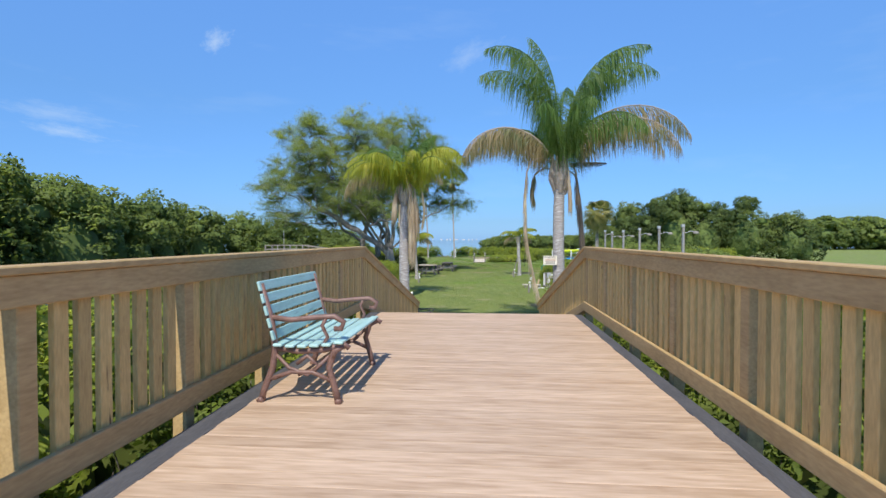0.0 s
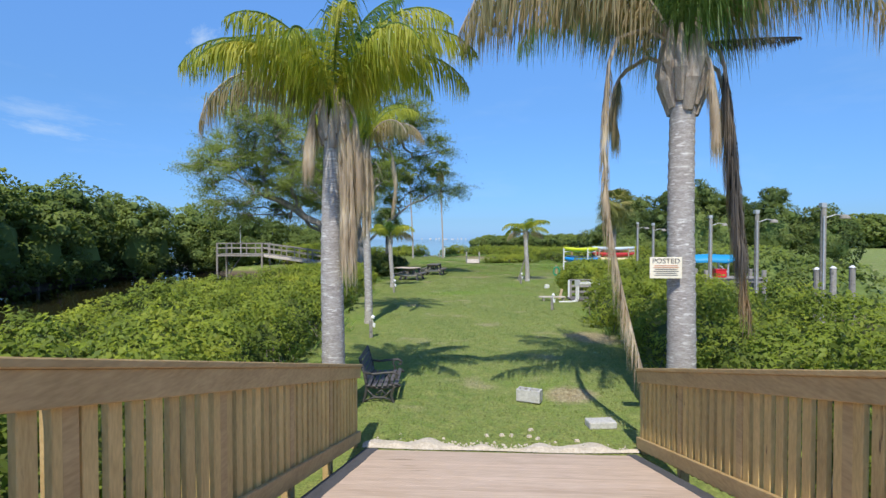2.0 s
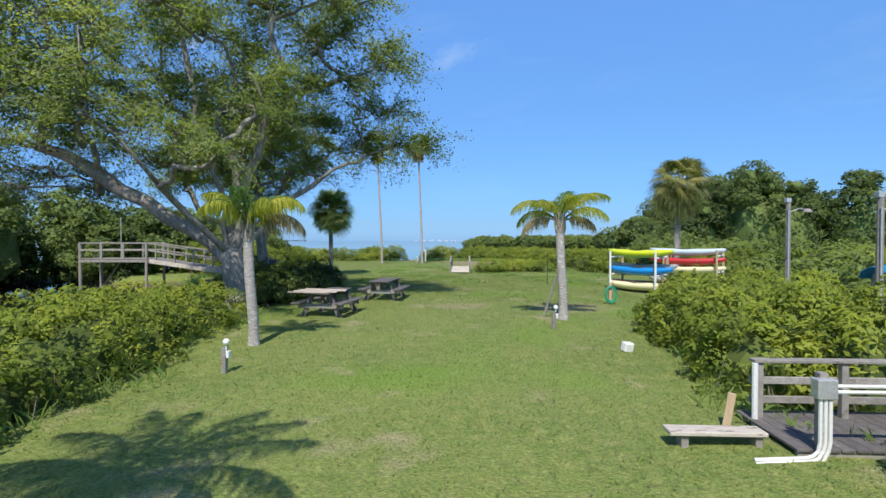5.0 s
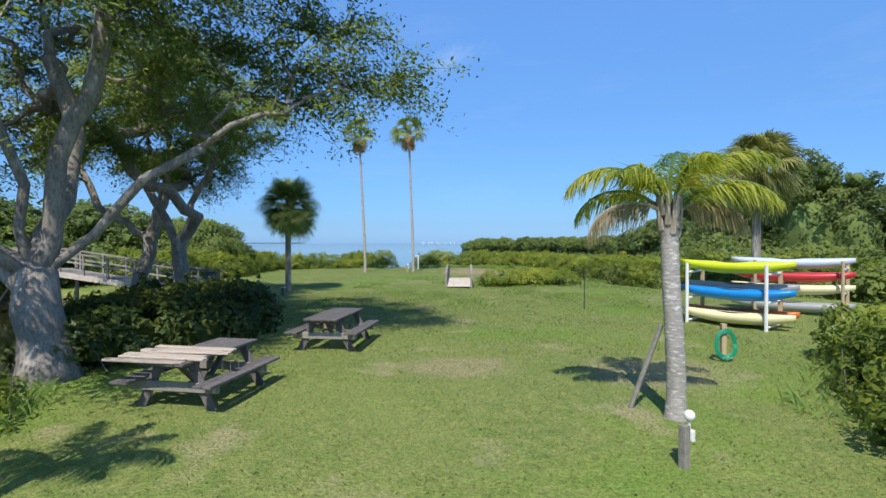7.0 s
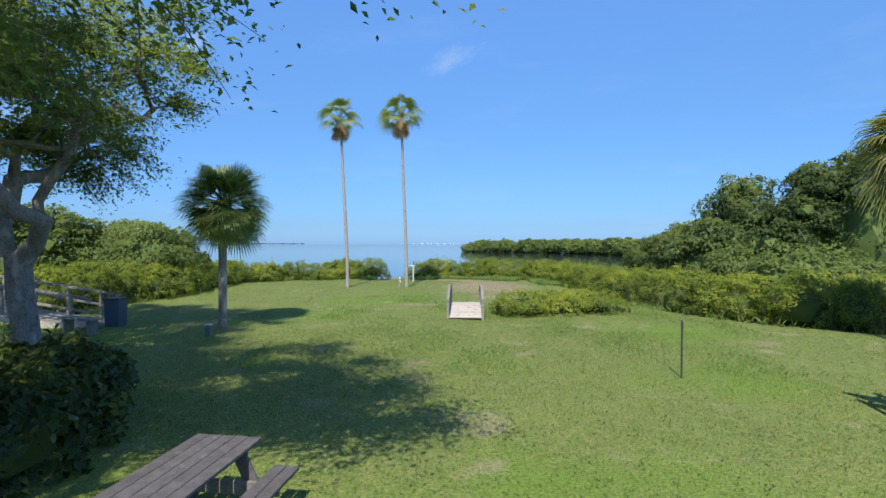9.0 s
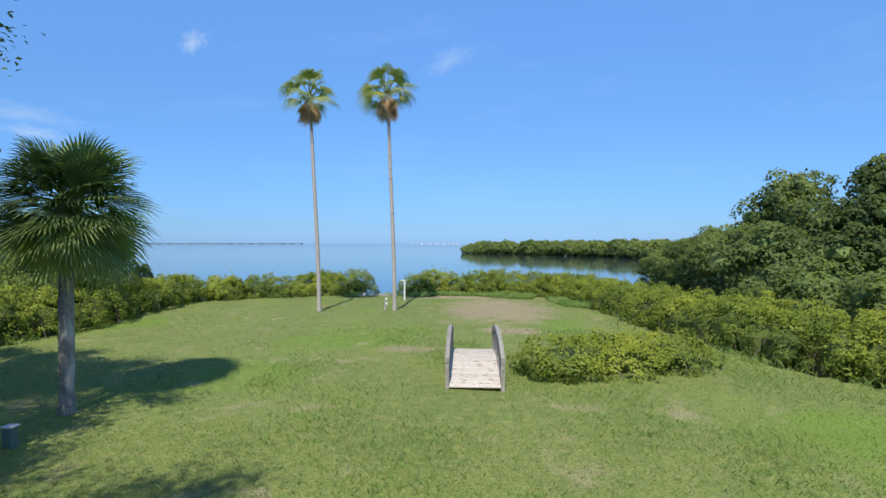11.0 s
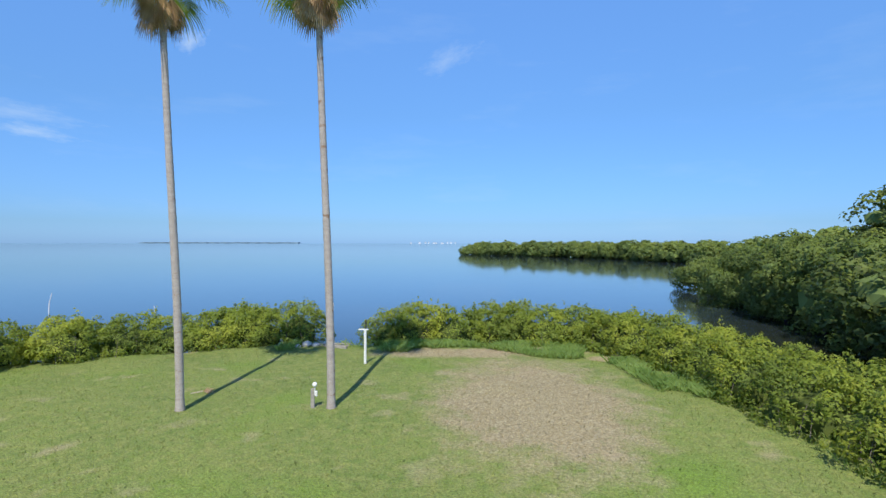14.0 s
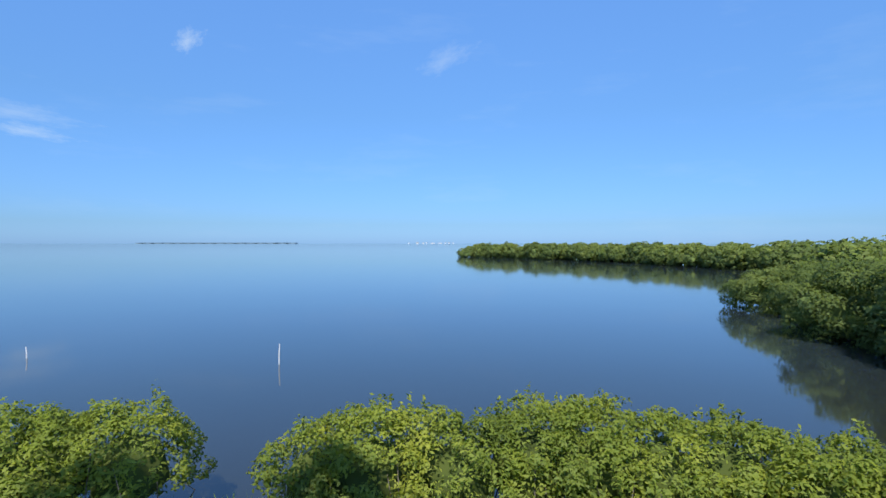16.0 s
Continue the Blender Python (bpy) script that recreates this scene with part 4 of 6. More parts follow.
def ringed_trunk(h, r0, r1, r, lean=(0, 0), step=0.07, n=14, bulge=0.0):
    sh = Shell()
    pts, rad = [], []
    k = int(h / step)
    for i in range(k + 1):
        s = i / k
        pts.append((lean[0] * s ** 1.4 + 0.012 * math.sin(7 * s), lean[1] * s ** 1.4 + 0.012 * math.cos(6 * s), h * s - 0.08))
        rr = r0 + (r1 - r0) * s + bulge * math.sin(math.pi * s) + 0.28 * r0 * max(0, 1 - s * h / 0.45) ** 2
        rad.append(rr * (1 + (0.035 if i % 2 else -0.02) + r.normal(0, 0.012)))
    sh.tube(pts, rad, n)
    return sh, Vector(pts[-1])


def feather_palm(at, h, r0, r1, fronds, label, seed, lean=(0, 0), boots=0.7, leaflet=0.5, open_=0.75):
    """fronds: rows of (direction in degrees, material, rise, droop, length, hang, bend)."""
    r = np.random.default_rng(seed)
    root = thing("feather_palm", at, label, "palm tree")
    sh, top = ringed_trunk(h, r0, r1, r, lean)
    part("trunk", sh.mesh("trunk", True), PALMBARK, root, "grey ringed palm trunk with pale lichen patches")
    bt = Shell()
    for k in range(13):
        a = k * 2.4
        b = top + Vector((math.cos(a) * r1 * 0.8, math.sin(a) * r1 * 0.8, -0.2 + 0.025 * k))
        w = r.uniform(0.8, 1.2)
        bt.tube([b, b + Vector((math.cos(a) * 0.13 * boots, math.sin(a) * 0.13 * boots, boots * 0.4 * w)), b + Vector((math.cos(a) * 0.11 * boots, math.sin(a) * 0.11 * boots, boots * w))], [0.5 * r1, 0.66 * r1 * min(1.0, boots), 0.14 * r1], 7)
    part("crownshaft", bt, BOOT, root, "pale brown overlapping leaf bases")
    for az, material, el, droop, length, hang, bend in fronds:
        a = radians(az) + r.normal(0, 0.05)
        st, bl = Shell(), Shell()
        o = top + Vector((math.cos(a) * 0.07, math.sin(a) * 0.07, boots * (0.55 if el > 0.9 else 0.3)))
        frond_into(st, bl, o, a, el + r.normal(0, 0.03), length * r.uniform(0.96, 1.04), droop, r, leaflet * (0.55 + 0.13 * length), int(32 + 16 * length), hang, 0.015, open_, bend)
        f = part("frond", bl, material, root)
        part("stalk", st, PALMGREEN if material in (PALMGREEN, PALMYELLOW) else BOOT, f)
    return root


def hanging_frond(root, o, az, length, seed, material, out=0.5, lf=0.28, sweep=0.0):
    """A dead frond that arches over once and then hangs straight down."""
    r = np.random.default_rng(seed)
    st, bl = Shell(), Shell()
    o = Vector(o)
    pts = [o, o + Vector((math.cos(az) * out * 0.5, math.sin(az) * out * 0.5, 0.22)), o + Vector((math.cos(az) * out * 0.9, math.sin(az) * out * 0.9, 0.1))]
    n = 16
    for k in range(1, n + 1):
        s = k / n
        pts.append(o + Vector((math.cos(az) * (out * (1 + 0.12 * math.sin(4 * s)) + 0.12 * s) + sweep * s * s, math.sin(az) * (out + 0.12 * s), 0.05 - length * s)))
    st.tube(pts, [0.03] * 3 + [0.028 * (1 - 0.8 * k / n) for k in range(1, n + 1)], 5)
    for k in range(520):
        s = 3 + (n - 1) * r.random()
        i = int(s)
        q = pts[i].lerp(pts[min(i + 1, len(pts) - 1)], s - i)
        a = r.uniform(0, 6.28)
        d = Vector((math.cos(a) * 0.26, math.sin(a) * 0.26, -1)).normalized()
        w = Vector((-math.sin(a), math.cos(a), 0)) * 0.006
        ll = lf * r.uniform(0.7, 1.5)
        mid, tip = q + d * ll * 0.5, q + d * ll * 0.55 + Vector((0, 0, -ll * 0.6))
        bl.add([q - w, q + w, mid + w, mid - w, tip], [(0, 1, 2, 3), (3, 2, 4)])
    f = part("frond", bl, material, root, "dry hanging dead frond")
    part("stalk", st, BOOT, f)


G, Y, B = PALMGREEN, PALMYELLOW, PALMRUST
palm = feather_palm((1.95, 14.2, lawn_z(14.2)), 4.6, 0.19, 0.155,
                    [(172, G, 1.52, 2.1, 5.0, 1.3, 2.6), (150, G, 1.54, 0.9, 4.5, 1.2, 2.2), (195, G, 1.46, 2.3, 4.4, 1.5, 2.0), (8, G, 1.44, 2.3, 5.0, 1.4, 2.2), (-14, G, 1.48, 2.0, 4.7, 1.4, 2.3), (32, G, 1.46, 2.1, 4.6, 1.5, 2.1), (60, G, 1.30, 2.2, 3.8, 1.6, 1.6),
                     (100, G, 1.25, 2.3, 3.8, 1.6, 1.5), (135, G, 1.20, 2.3, 3.7, 1.7, 1.4), (250, G, 1.32, 2.4, 3.4, 1.6, 1.5), (285, G, 1.36, 2.3, 3.4, 1.6, 1.6), (315, G, 1.22, 2.4, 3.7, 1.7, 1.4),
                     (110, G, 1.50, 1.6, 4.3, 1.3, 2.2), (225, G, 1.48, 1.8, 4.2, 1.4, 2.1), (340, G, 1.50, 1.5, 4.2, 1.3, 2.2), (75, G, 1.46, 1.9, 4.3, 1.4, 2.0), (182, B, 1.22, 2.55, 3.9, 1.7, 1.2), (205, B, 1.12, 2.5, 3.7, 1.7, 1.2), (165, B, 1.12, 2.5, 3.8, 1.7, 1.2), (-2, B, 1.24, 2.5, 4.9, 1.7, 1.25), (-22, B, 1.14, 2.5, 4.3, 1.7, 1.2), (18, B, 1.18, 2.5, 4.6, 1.7, 1.2)],
                    "tall feather palm with green and rusty fronds by the ramp", 31, (0.0, 0.0), 0.95, 0.62)
hanging_frond(palm, (-0.08, -0.05, 5.2), 3.2, 4.4, 5, PALMDRY, 0.86, 0.36, 0.5)
hanging_frond(palm, (0.05, -0.1, 5.0), 0.05, 2.4, 6, PALMDARKDRY, 0.42, 0.5, 0.2)
hanging_frond(palm, (0.08, 0.02, 4.8), 0.1, 3.0, 7, FANDEAD, 0.44, 0.42, 0.3)
hanging_frond(palm, (0.0, -0.05, 4.9), 5.5, 0.9, 8, PALMDRY, 0.3, 0.34)
hanging_frond(palm, (-0.05, 0.1, 4.95), 2.6, 0.7, 10, PALMRUST, 0.7, 0.34)
st, bl = Shell(), Shell()
frond_into(st, bl, (0.1, -0.05, 5.2), -0.1, 0.06, 1.25, 0.16, np.random.default_rng(9), 0.13, 60, 0.6)
f = part("frond", bl, PALMDARKDRY, palm, "dark withered frond sticking out sideways")
part("stalk", st, PALMDARKDRY, f)
palm = feather_palm((-2.83, 14.65, lawn_z(14.6)), 4.25, 0.175, 0.14,
                    [(188, B, 1.05, 2.7, 2.7, 1.5, 1.1), (205, Y, 1.15, 2.4, 2.5, 1.2, 1.3), (172, Y, 1.25, 2.3, 2.6, 1.1, 1.5), (160, G, 1.42, 2.0, 2.4, 0.9, 1.8), (140, Y, 1.3, 2.1, 2.4, 1.1, 1.5), (120, G, 1.45, 1.5, 2.2, 0.9, 1.9),
                     (-5, Y, 1.28, 2.3, 2.7, 1.1, 1.4), (12, Y, 1.15, 2.4, 2.6, 1.2, 1.3), (-25, Y, 1.3, 2.2, 2.5, 1.1, 1.5), (28, Y, 1.35, 2.0, 2.5, 1.0, 1.6), (45, Y, 1.2, 2.3, 2.4, 1.2, 1.4), (70, Y, 1.3, 2.1, 2.3, 1.1, 1.5), (90, Y, 1.1, 2.4, 2.3, 1.2, 1.3),
                     (-45, Y, 1.15, 2.3, 2.4, 1.2, 1.4), (-70, Y, 1.3, 2.2, 2.2, 1.1, 1.5), (-95, Y, 1.2, 2.3, 2.1, 1.2, 1.4), (-120, Y, 1.3, 2.2, 2.2, 1.1, 1.5), (-145, Y, 1.1, 2.4, 2.3, 1.3, 1.3), (15, G, 1.48, 1.3, 2.1, 0.9, 2.0), (-60, G, 1.46, 1.4, 2.1, 0.9, 2.0)],
                    "feather palm with yellowing fronds and dry skirt by the ramp", 32, (0.03, 0.0), 0.6, 0.5)
# the last frond takes the dark leaf colour for its shadow side
for k, (a, ln, o) in enumerate(((-0.75, 1.9, 0.2), (-0.45, 2.0, 0.24), (-0.1, 1.1, 0.3), (3.6, 0.5, 0.26), (1.75, 1.05, 0.95))):
    hanging_frond(palm, (0.03, 0, 4.5), a, ln, 40 + k, PALMDARKDRY if k == 4 else PALMDRY, o, 0.46)
palm = feather_palm((-4.02, 22.95, lawn_z(22.95)), 5.3, 0.125, 0.105,
                    [(180, B, 1.0, 2.5, 2.2, 1.6, 1.15), (200, Y, 1.25, 2.3, 2.2, 1.1, 1.5), (165, Y, 1.35, 2.0, 2.2, 1.0, 1.7), (140, G, 1.45, 1.6, 2.2, 0.9, 1.9), (-5, B, 1.05, 2.4, 2.4, 1.5, 1.2), (10, Y, 1.3, 2.1, 2.3, 1.0, 1.6), (30, Y, 1.4, 1.8, 2.2, 0.9, 1.8), (-30, B, 1.1, 2.4, 2.1, 1.5, 1.2),
                     (60, Y, 1.25, 2.2, 2.1, 1.1, 1.5), (95, Y, 1.1, 2.4, 2.1, 1.2, 1.3), (-70, Y, 1.25, 2.2, 2.0, 1.1, 1.5), (-100, G, 1.4, 1.8, 2.0, 1.0, 1.8), (-140, Y, 1.15, 2.3, 2.0, 1.2, 1.4), (225, B, 1.0, 2.4, 1.9, 1.5, 1.2)],
                    "slender feather palm with a long dry skirt on the lawn", 33, (-0.12, 0.05), 0.5, 0.5)
for k, (a, ln, o) in enumerate(((3.9, 2.1, 0.11), (4.7, 2.4, 0.09), (5.6, 2.2, 0.11), (4.3, 1.6, 0.15), (5.2, 1.7, 0.15), (3.1, 1.6, 0.15), (0.0, 1.5, 0.14), (0.2, 1.7, 0.8), (2.0, 1.9, 0.12))):
    hanging_frond(palm, (-0.1, 0.05, 5.3), a, ln, 50 + k, PALMDRY if k not in (0, 8) else PALMDARKDRY, o, 0.34)
palm = feather_palm((-4.88, 33.0, lawn_z(33)), 2.45, 0.11, 0.10,
                    [(180, Y, 1.1, 2.2, 1.3, 0.9, 1.4), (215, Y, 1.3, 2.0, 1.2, 0.8, 1.6), (0, Y, 1.1, 2.2, 1.5, 1.0, 1.3), (30, Y, 1.25, 2.1, 1.3, 0.9, 1.5), (70, Y, 1.2, 2.1, 1.2, 0.9, 1.5), (120, G, 1.4, 1.6, 1.2, 0.7, 1.8), (-40, Y, 1.2, 2.2, 1.2, 1.0, 1.4), (-80, G, 1.35, 1.8, 1.2, 0.8, 1.7), (-120, Y, 1.15, 2.2, 1.2, 1.0, 1.4), (10, B, 0.8, 2.2, 1.4, 1.4, 1.2)],
                    "young feather palm with yellow-green fronds beside the bushes", 34, (-0.12, 0.0), 0.35, 0.42)
palm = feather_palm((2.30, 36.6, lawn_z(36.6)), 2.65, 0.125, 0.11,
                    [(180, Y, 1.0, 2.2, 1.55, 0.35, 1.25), (160, Y, 0.8, 2.2, 1.4, 0.5, 1.2), (5, Y, 1.1, 1.8, 1.6, 0.3, 1.4), (25, Y, 1.15, 1.9, 1.5, 0.3, 1.5), (-20, Y, 0.9, 2.0, 1.5, 0.4, 1.3), (60, G, 1.3, 1.6, 1.2, 0.3, 1.7), (100, Y, 1.1, 2.0, 1.2, 0.4, 1.5), (-70, Y, 1.25, 1.8, 1.0, 0.3, 1.7), (215, Y, 1.1, 2.0, 1.1, 0.4, 1.5), (0, B, 0.5, 1.8, 1.1, 0.9, 1.3), (185, B, 0.45, 2.0, 1.2, 0.9, 1.2)],
                    "young feather palm with pale trunk standing on the lawn", 35, (-0.1, 0.0), 0.42, 0.42, 0.9)
sh = Shell()
sh.tube([(-0.5, 0.35, -0.05), (-0.16, 0.1, 1.2)], 0.035, 6)
part("prop", sh, GREYWOOD, palm, "leaning timber prop")


def fan_into(blades, o, az, el, rad, r, segs=24, droop=0.5, spread=2.0, twist=0.75):
    """A round fan leaf of pleated segments whose tips droop."""
    o = Vector(o)
    d = Vector((math.cos(az) * math.cos(el), math.sin(az) * math.cos(el), math.sin(el)))
    s = Vector((-math.sin(az), math.cos(az), 0))
    roll = r.normal(0, twist)
    s = (s * math.cos(roll) + d.cross(s) * math.sin(roll)).normalized()
    for k in range(segs):
        a = -spread + 2 * spread * (k + 0.5) / segs
        e = (d * math.cos(a) + s * math.sin(a)).normalized()
        t = (-d * math.sin(a) + s * math.cos(a))
        ll = rad * (1 - 0.12 * abs(a) / spread) * r.uniform(0.9, 1.06)
        w = ll * spread / segs * 0.62
        nrm = d.cross(s)
        m1 = o + e * ll * 0.5 + nrm * 0.01 * (-1) ** k
        m2 = o + e * ll * 0.78 - Vector((0, 0, droop * ll * 0.13))
        tip = o + e * ll - Vector((0, 0, droop * ll * r.uniform(0.3, 0.55)))
        blades.add([o, m1 - t * w, m1 + t * w, m2 - t * w * 0.55, m2 + t * w * 0.55, tip], [(0, 1, 2), (1, 3, 4, 2), (3, 5, 4)])


def fan_palm(at, h, r0, r1, label, seed, count, rad, stalk, material, dead=0, lean=(0, 0), bark=None, low=-0.9, name="fan_palm", fold=0.35, tips=0.6, span=1.6, twist=0.75):
    r = np.random.default_rng(seed)
    root = thing(name, at, label, "palm tree")
    sh, top = ringed_trunk(h, r0, r1, r, lean, 0.1, 12)
    part("trunk", sh.mesh("trunk", True), bark or PALMBARK, root)
    for k in range(count):
        a = k * 2.399 + r.normal(0, 0.15)
        s = k / max(1, count - 1)
        el = 1.35 + (low - 1.35) * s
        st, bl = Shell(), Shell()
        o = top + Vector((math.cos(a) * r1 * 0.7, math.sin(a) * r1 * 0.7, 0.05 - 0.25 * s))
        q = o + Vector((math.cos(a) * math.cos(el), math.sin(a) * math.cos(el), math.sin(el))) * stalk * r.uniform(0.6, 1.2)
        st.tube([o, o.lerp(q, 0.5) + Vector((0, 0, 0.05)), q], [0.025, 0.018, 0.014], 5)
        fan_into(bl, q, a, el - fold, rad * r.uniform(0.88, 1.1), r, 26, tips, span, twist)
        f = part("leaf", bl, material, root)
        part("stalk", st, material, f)
    for k in range(dead):
        a = k * 2.399 + 0.8
        st, bl = Shell(), Shell()
        o = top + Vector((math.cos(a) * r1, math.sin(a) * r1, -0.05 - 0.55 * r.random()))
        q = o + Vector((math.cos(a) * 0.16, math.sin(a) * 0.16, -0.22))
        st.tube([o, q], 0.014, 5)
        fan_into(bl, q, a, -1.36, rad * 0.8, r, 14, 0.4, 0.62, 1.2)
        f = part("leaf", bl, FANDEAD, root, "dead brown hanging fan leaf")
        part("stalk", st, BOOT, f)
    return root


fan_palm((-8.5, 52.4, lawn_z(52.4)), 4.05, 0.13, 0.12, "cabbage palm with a round dark green crown on the lawn", 61, 74, 1.02, 0.48, FANGREEN, 0, (0.1, 0), BARK, -1.15, fold=0.1, tips=0.4, span=1.25, twist=0.5)
fan_palm((-7.82, 66.6, lawn_z(66.6)), 10.1, 0.098, 0.07, "very tall slender fan palm near the shore", 62, 21, 0.86, 0.66, FANTALL, 24, (-0.42, 0), TALLBARK, -0.15, tips=1.0, span=1.15, twist=0.6)
fan_palm((-4.33, 66.85, lawn_z(66.8)), 10.3, 0.095, 0.07, "very tall slender fan palm with a small shaggy crown", 63, 23, 0.88, 0.66, FANTALL, 26, (-0.32, 0), TALLBARK, -0.15, tips=1.0, span=1.15, twist=0.6)
fan_palm((10.8, 50.2, float(ground_z(10.8, 50.2))), 5.3, 0.17, 0.15, "fan palm with drooping olive leaves beyond the hedge", 64, 46, 1.2, 0.6, FANOLIVE, 16, (0.1, 0), BARK, -1.25, tips=0.9, span=1.25, twist=0.5)
for k, (x, y, h) in enumerate(((-30.5, 34, 5.0), (-31, 39, 4.6), (-29.5, 29, 5.6), (-32, 44, 4.4))):
    fan_palm((x, y, -2.2), h, 0.16, 0.15, "cabbage palm among the creek woods", 65 + k, 30, 0.95, 0.8, FANGREEN, 6, (0, 0), BARK, -0.9)

# ---------------------------------------------------------------- broad trees


def broad_tree(at, crown, label, seed, fork, limbs, leaf=0.13, per=1700, r_tip=0.02, blob_r=(1.0, 1.7), trunk_r=0.3, more=()):
    """A spreading tree: limbs grown to many leafy heads. crown: (centre, radii, heads); limbs: first points of the main limbs, from the foot."""
    r = np.random.default_rng(seed)
    root = thing("broad_tree", at, label, "tree")
    nodes, parent, load = [Vector((0, 0, -0.1))], [-1], [0]

    def grow(a, b, n, wob):
        last = a
        p0 = nodes[a].copy()
        for i in range(1, n + 1):
            q = p0.lerp(Vector(b), i / n)
            if i < n:
                q += Vector(r.normal(0, wob, 3))
            nodes.append(q)
            parent.append(last)
            load.append(0)
            last = len(nodes) - 1
        return last

    f = grow(0, fork, 4, 0.05)
    for chain in limbs:
        a = f
        for q in chain:
            a = grow(a, q, 4, 0.10)
    (cx, cy, cz), (rx, ry, rz), heads = crown
    cs = [Vector(q) for q in more]
    tries = 0
    while len(cs) < heads and tries < 6000:
        tries += 1
        d = r.normal(0, 1, 3)
        d /= np.linalg.norm(d)
        k = r.uniform(0.45, 1.0)
        d = d / (np.sum(np.abs(d) ** 2.6) ** (1 / 2.6))
        c = Vector((cx + d[0] * rx * k, cy + d[1] * ry * k, cz + d[2] * rz * k))
        if d[2] < -0.5 or (c.x > 1.9 and c.y + 0.75 * c.z < 5.8) or any((c - q).length < 1.05 for q in cs):
            continue
        cs.append(c)
    cs.sort(key=lambda c: (c - Vector(fork)).length)
    for c in cs:
        best = min(range(4, len(nodes)), key=lambda i: (nodes[i] - c).length + 0.22 * (nodes[i] - Vector(fork)).length)
        e = grow(best, c, 5, 0.16)
        while e >= 0:
            load[e] += 1
            e = parent[e]
    sh = Shell()
    rad = [max(r_tip, r_tip * 1.15 * max(1, n) ** 0.52) for n in load]
    big = rad[4]
    rad = [v * (trunk_r / big if v > 0.4 * big else 1 + (trunk_r / big - 1) * v / big) for v in rad]
    rad[0] *= 1.5
    rad[1] *= 1.15
    kids = [[] for _ in nodes]
    for i in range(1, len(nodes)):
        if load[i]:
            kids[parent[i]].append(i)
    starts = [(0, k) for k in kids[0]]
    while starts:
        # one unbroken limb along the heaviest branch, the lighter ones later
        a, b = starts.pop()
        path, width = [nodes[a], nodes[b]], [rad[0] if a == 0 else min(rad[a], rad[b] * 1.25), rad[b]]
        while kids[b]:
            order = sorted(kids[b], key=lambda q: -load[q])
            starts += [(b, q) for q in order[1:]]
            b = order[0]
            path.append(nodes[b])
            width.append(rad[b])
        sh.tube(path, width, 10 if width[0] > 0.09 else 5)
    P, N, A, T = [], [], [], []
    mid = Vector((cx, cy, cz - 0.6 * rz))
    for c in cs:
        br = r.uniform(*blob_r)
        out = (c - mid).normalized()
        shade = r.normal(0, 0.12)
        # leafy twigs spread from the head and bow down at their tips
        for _ in range(15):
            d = (out * 0.45 + Vector(r.normal(0, 0.75, 3)) * 1.0)
            d.z *= 0.6
            d = d.normalized() * br * r.uniform(0.55, 1.15)
            q1, q2 = c + d * 0.5 + Vector((0, 0, 0.06)), c + d + Vector((0, 0, -0.14 * br))
            sh.tube([c, q1, q2], [0.016, 0.010, 0.004], 3)
            k = per // 15
            s = r.uniform(0.25, 1.06, k)[:, None]
            p = np.array(c) * (1 - s) ** 2 + np.array(q1) * 2 * s * (1 - s) + np.array(q2) * s ** 2
            g = r.normal(0, 1, (k, 3)) * np.array([0.15, 0.15, 0.075])
            P.append(p + g * (0.5 + s))
            N.append(np.array(out) * 0.3 + np.array([0, 0, 0.8]) + r.normal(0, 0.3, (k, 3)))
            A.append(np.array(d) / br * 0.55 + np.array(out) * 0.45 + np.array([0, 0, 0.35]) + g * 2.2)
            T.append(np.full(k, shade) + r.normal(0, 0.06))
    part("trunk", sh.mesh("trunk", True), BARK, root, "grey forking trunk and limbs")
    part("crown", tuft("crown", np.concatenate(P), np.concatenate(N), np.concatenate(A), np.concatenate(T), leaf, 0.5, 0.45, r), TREELEAF, root)
    return root


broad_tree((-7.45, 38.0, -1.5), ((-2.6, 0.7, 7.0), (7.7, 4.6, 5.7), 155), "large spreading shade tree with a wide green crown", 71, (-0.3, 0.1, 1.7),
           [[(-2.6, -0.6, 3.4), (-5.6, -1.0, 5.0), (-8.0, -1.0, 6.2)], [(0.2, 0.3, 4.4), (0.9, 0.8, 7.0)], [(1.3, 0.6, 3.5), (3.1, 1.4, 4.8), (4.6, 2.0, 5.4)], [(-0.9, 1.8, 4.6), (-2.2, 2.4, 7.6)], [(-1.6, -2.6, 4.4), (-3.6, -3.6, 6.4)], [(-0.9, -0.3, 5.0), (-1.6, -0.4, 8.6)]],
           0.100, 1380, 0.02, (1.15, 1.75), 0.36, ((5.4, 2.2, 5.6), (4.5, 2.0, 5.5), (3.5, 1.8, 5.7), (2.5, 2.2, 5.4), (3.4, 2.6, 6.9), (4.4, 2.4, 6.8), (-7.0, 0.0, 3.9), (-9.0, -0.5, 4.3), (-5.2, 1.2, 4.0), (-8.4, 1.8, 4.7), (-6.2, 2.4, 4.4), (-9.6, 0.8, 4.9)))
broad_tree((-12.8, 48.3, -1.55), ((-1.0, 0.6, 6.0), (3.6, 3.4, 3.4), 34), "leaning shade tree with pale trunk by the boardwalk", 72, (0.5, 0.1, 2.6),
           [[(-1.6, 0.2, 3.8), (-2.6, 0.4, 5.6)], [(0.9, 0.4, 4.4), (1.6, 0.6, 6.4)]], 0.115, 1150, 0.02, (0.9, 1.4), 0.25)
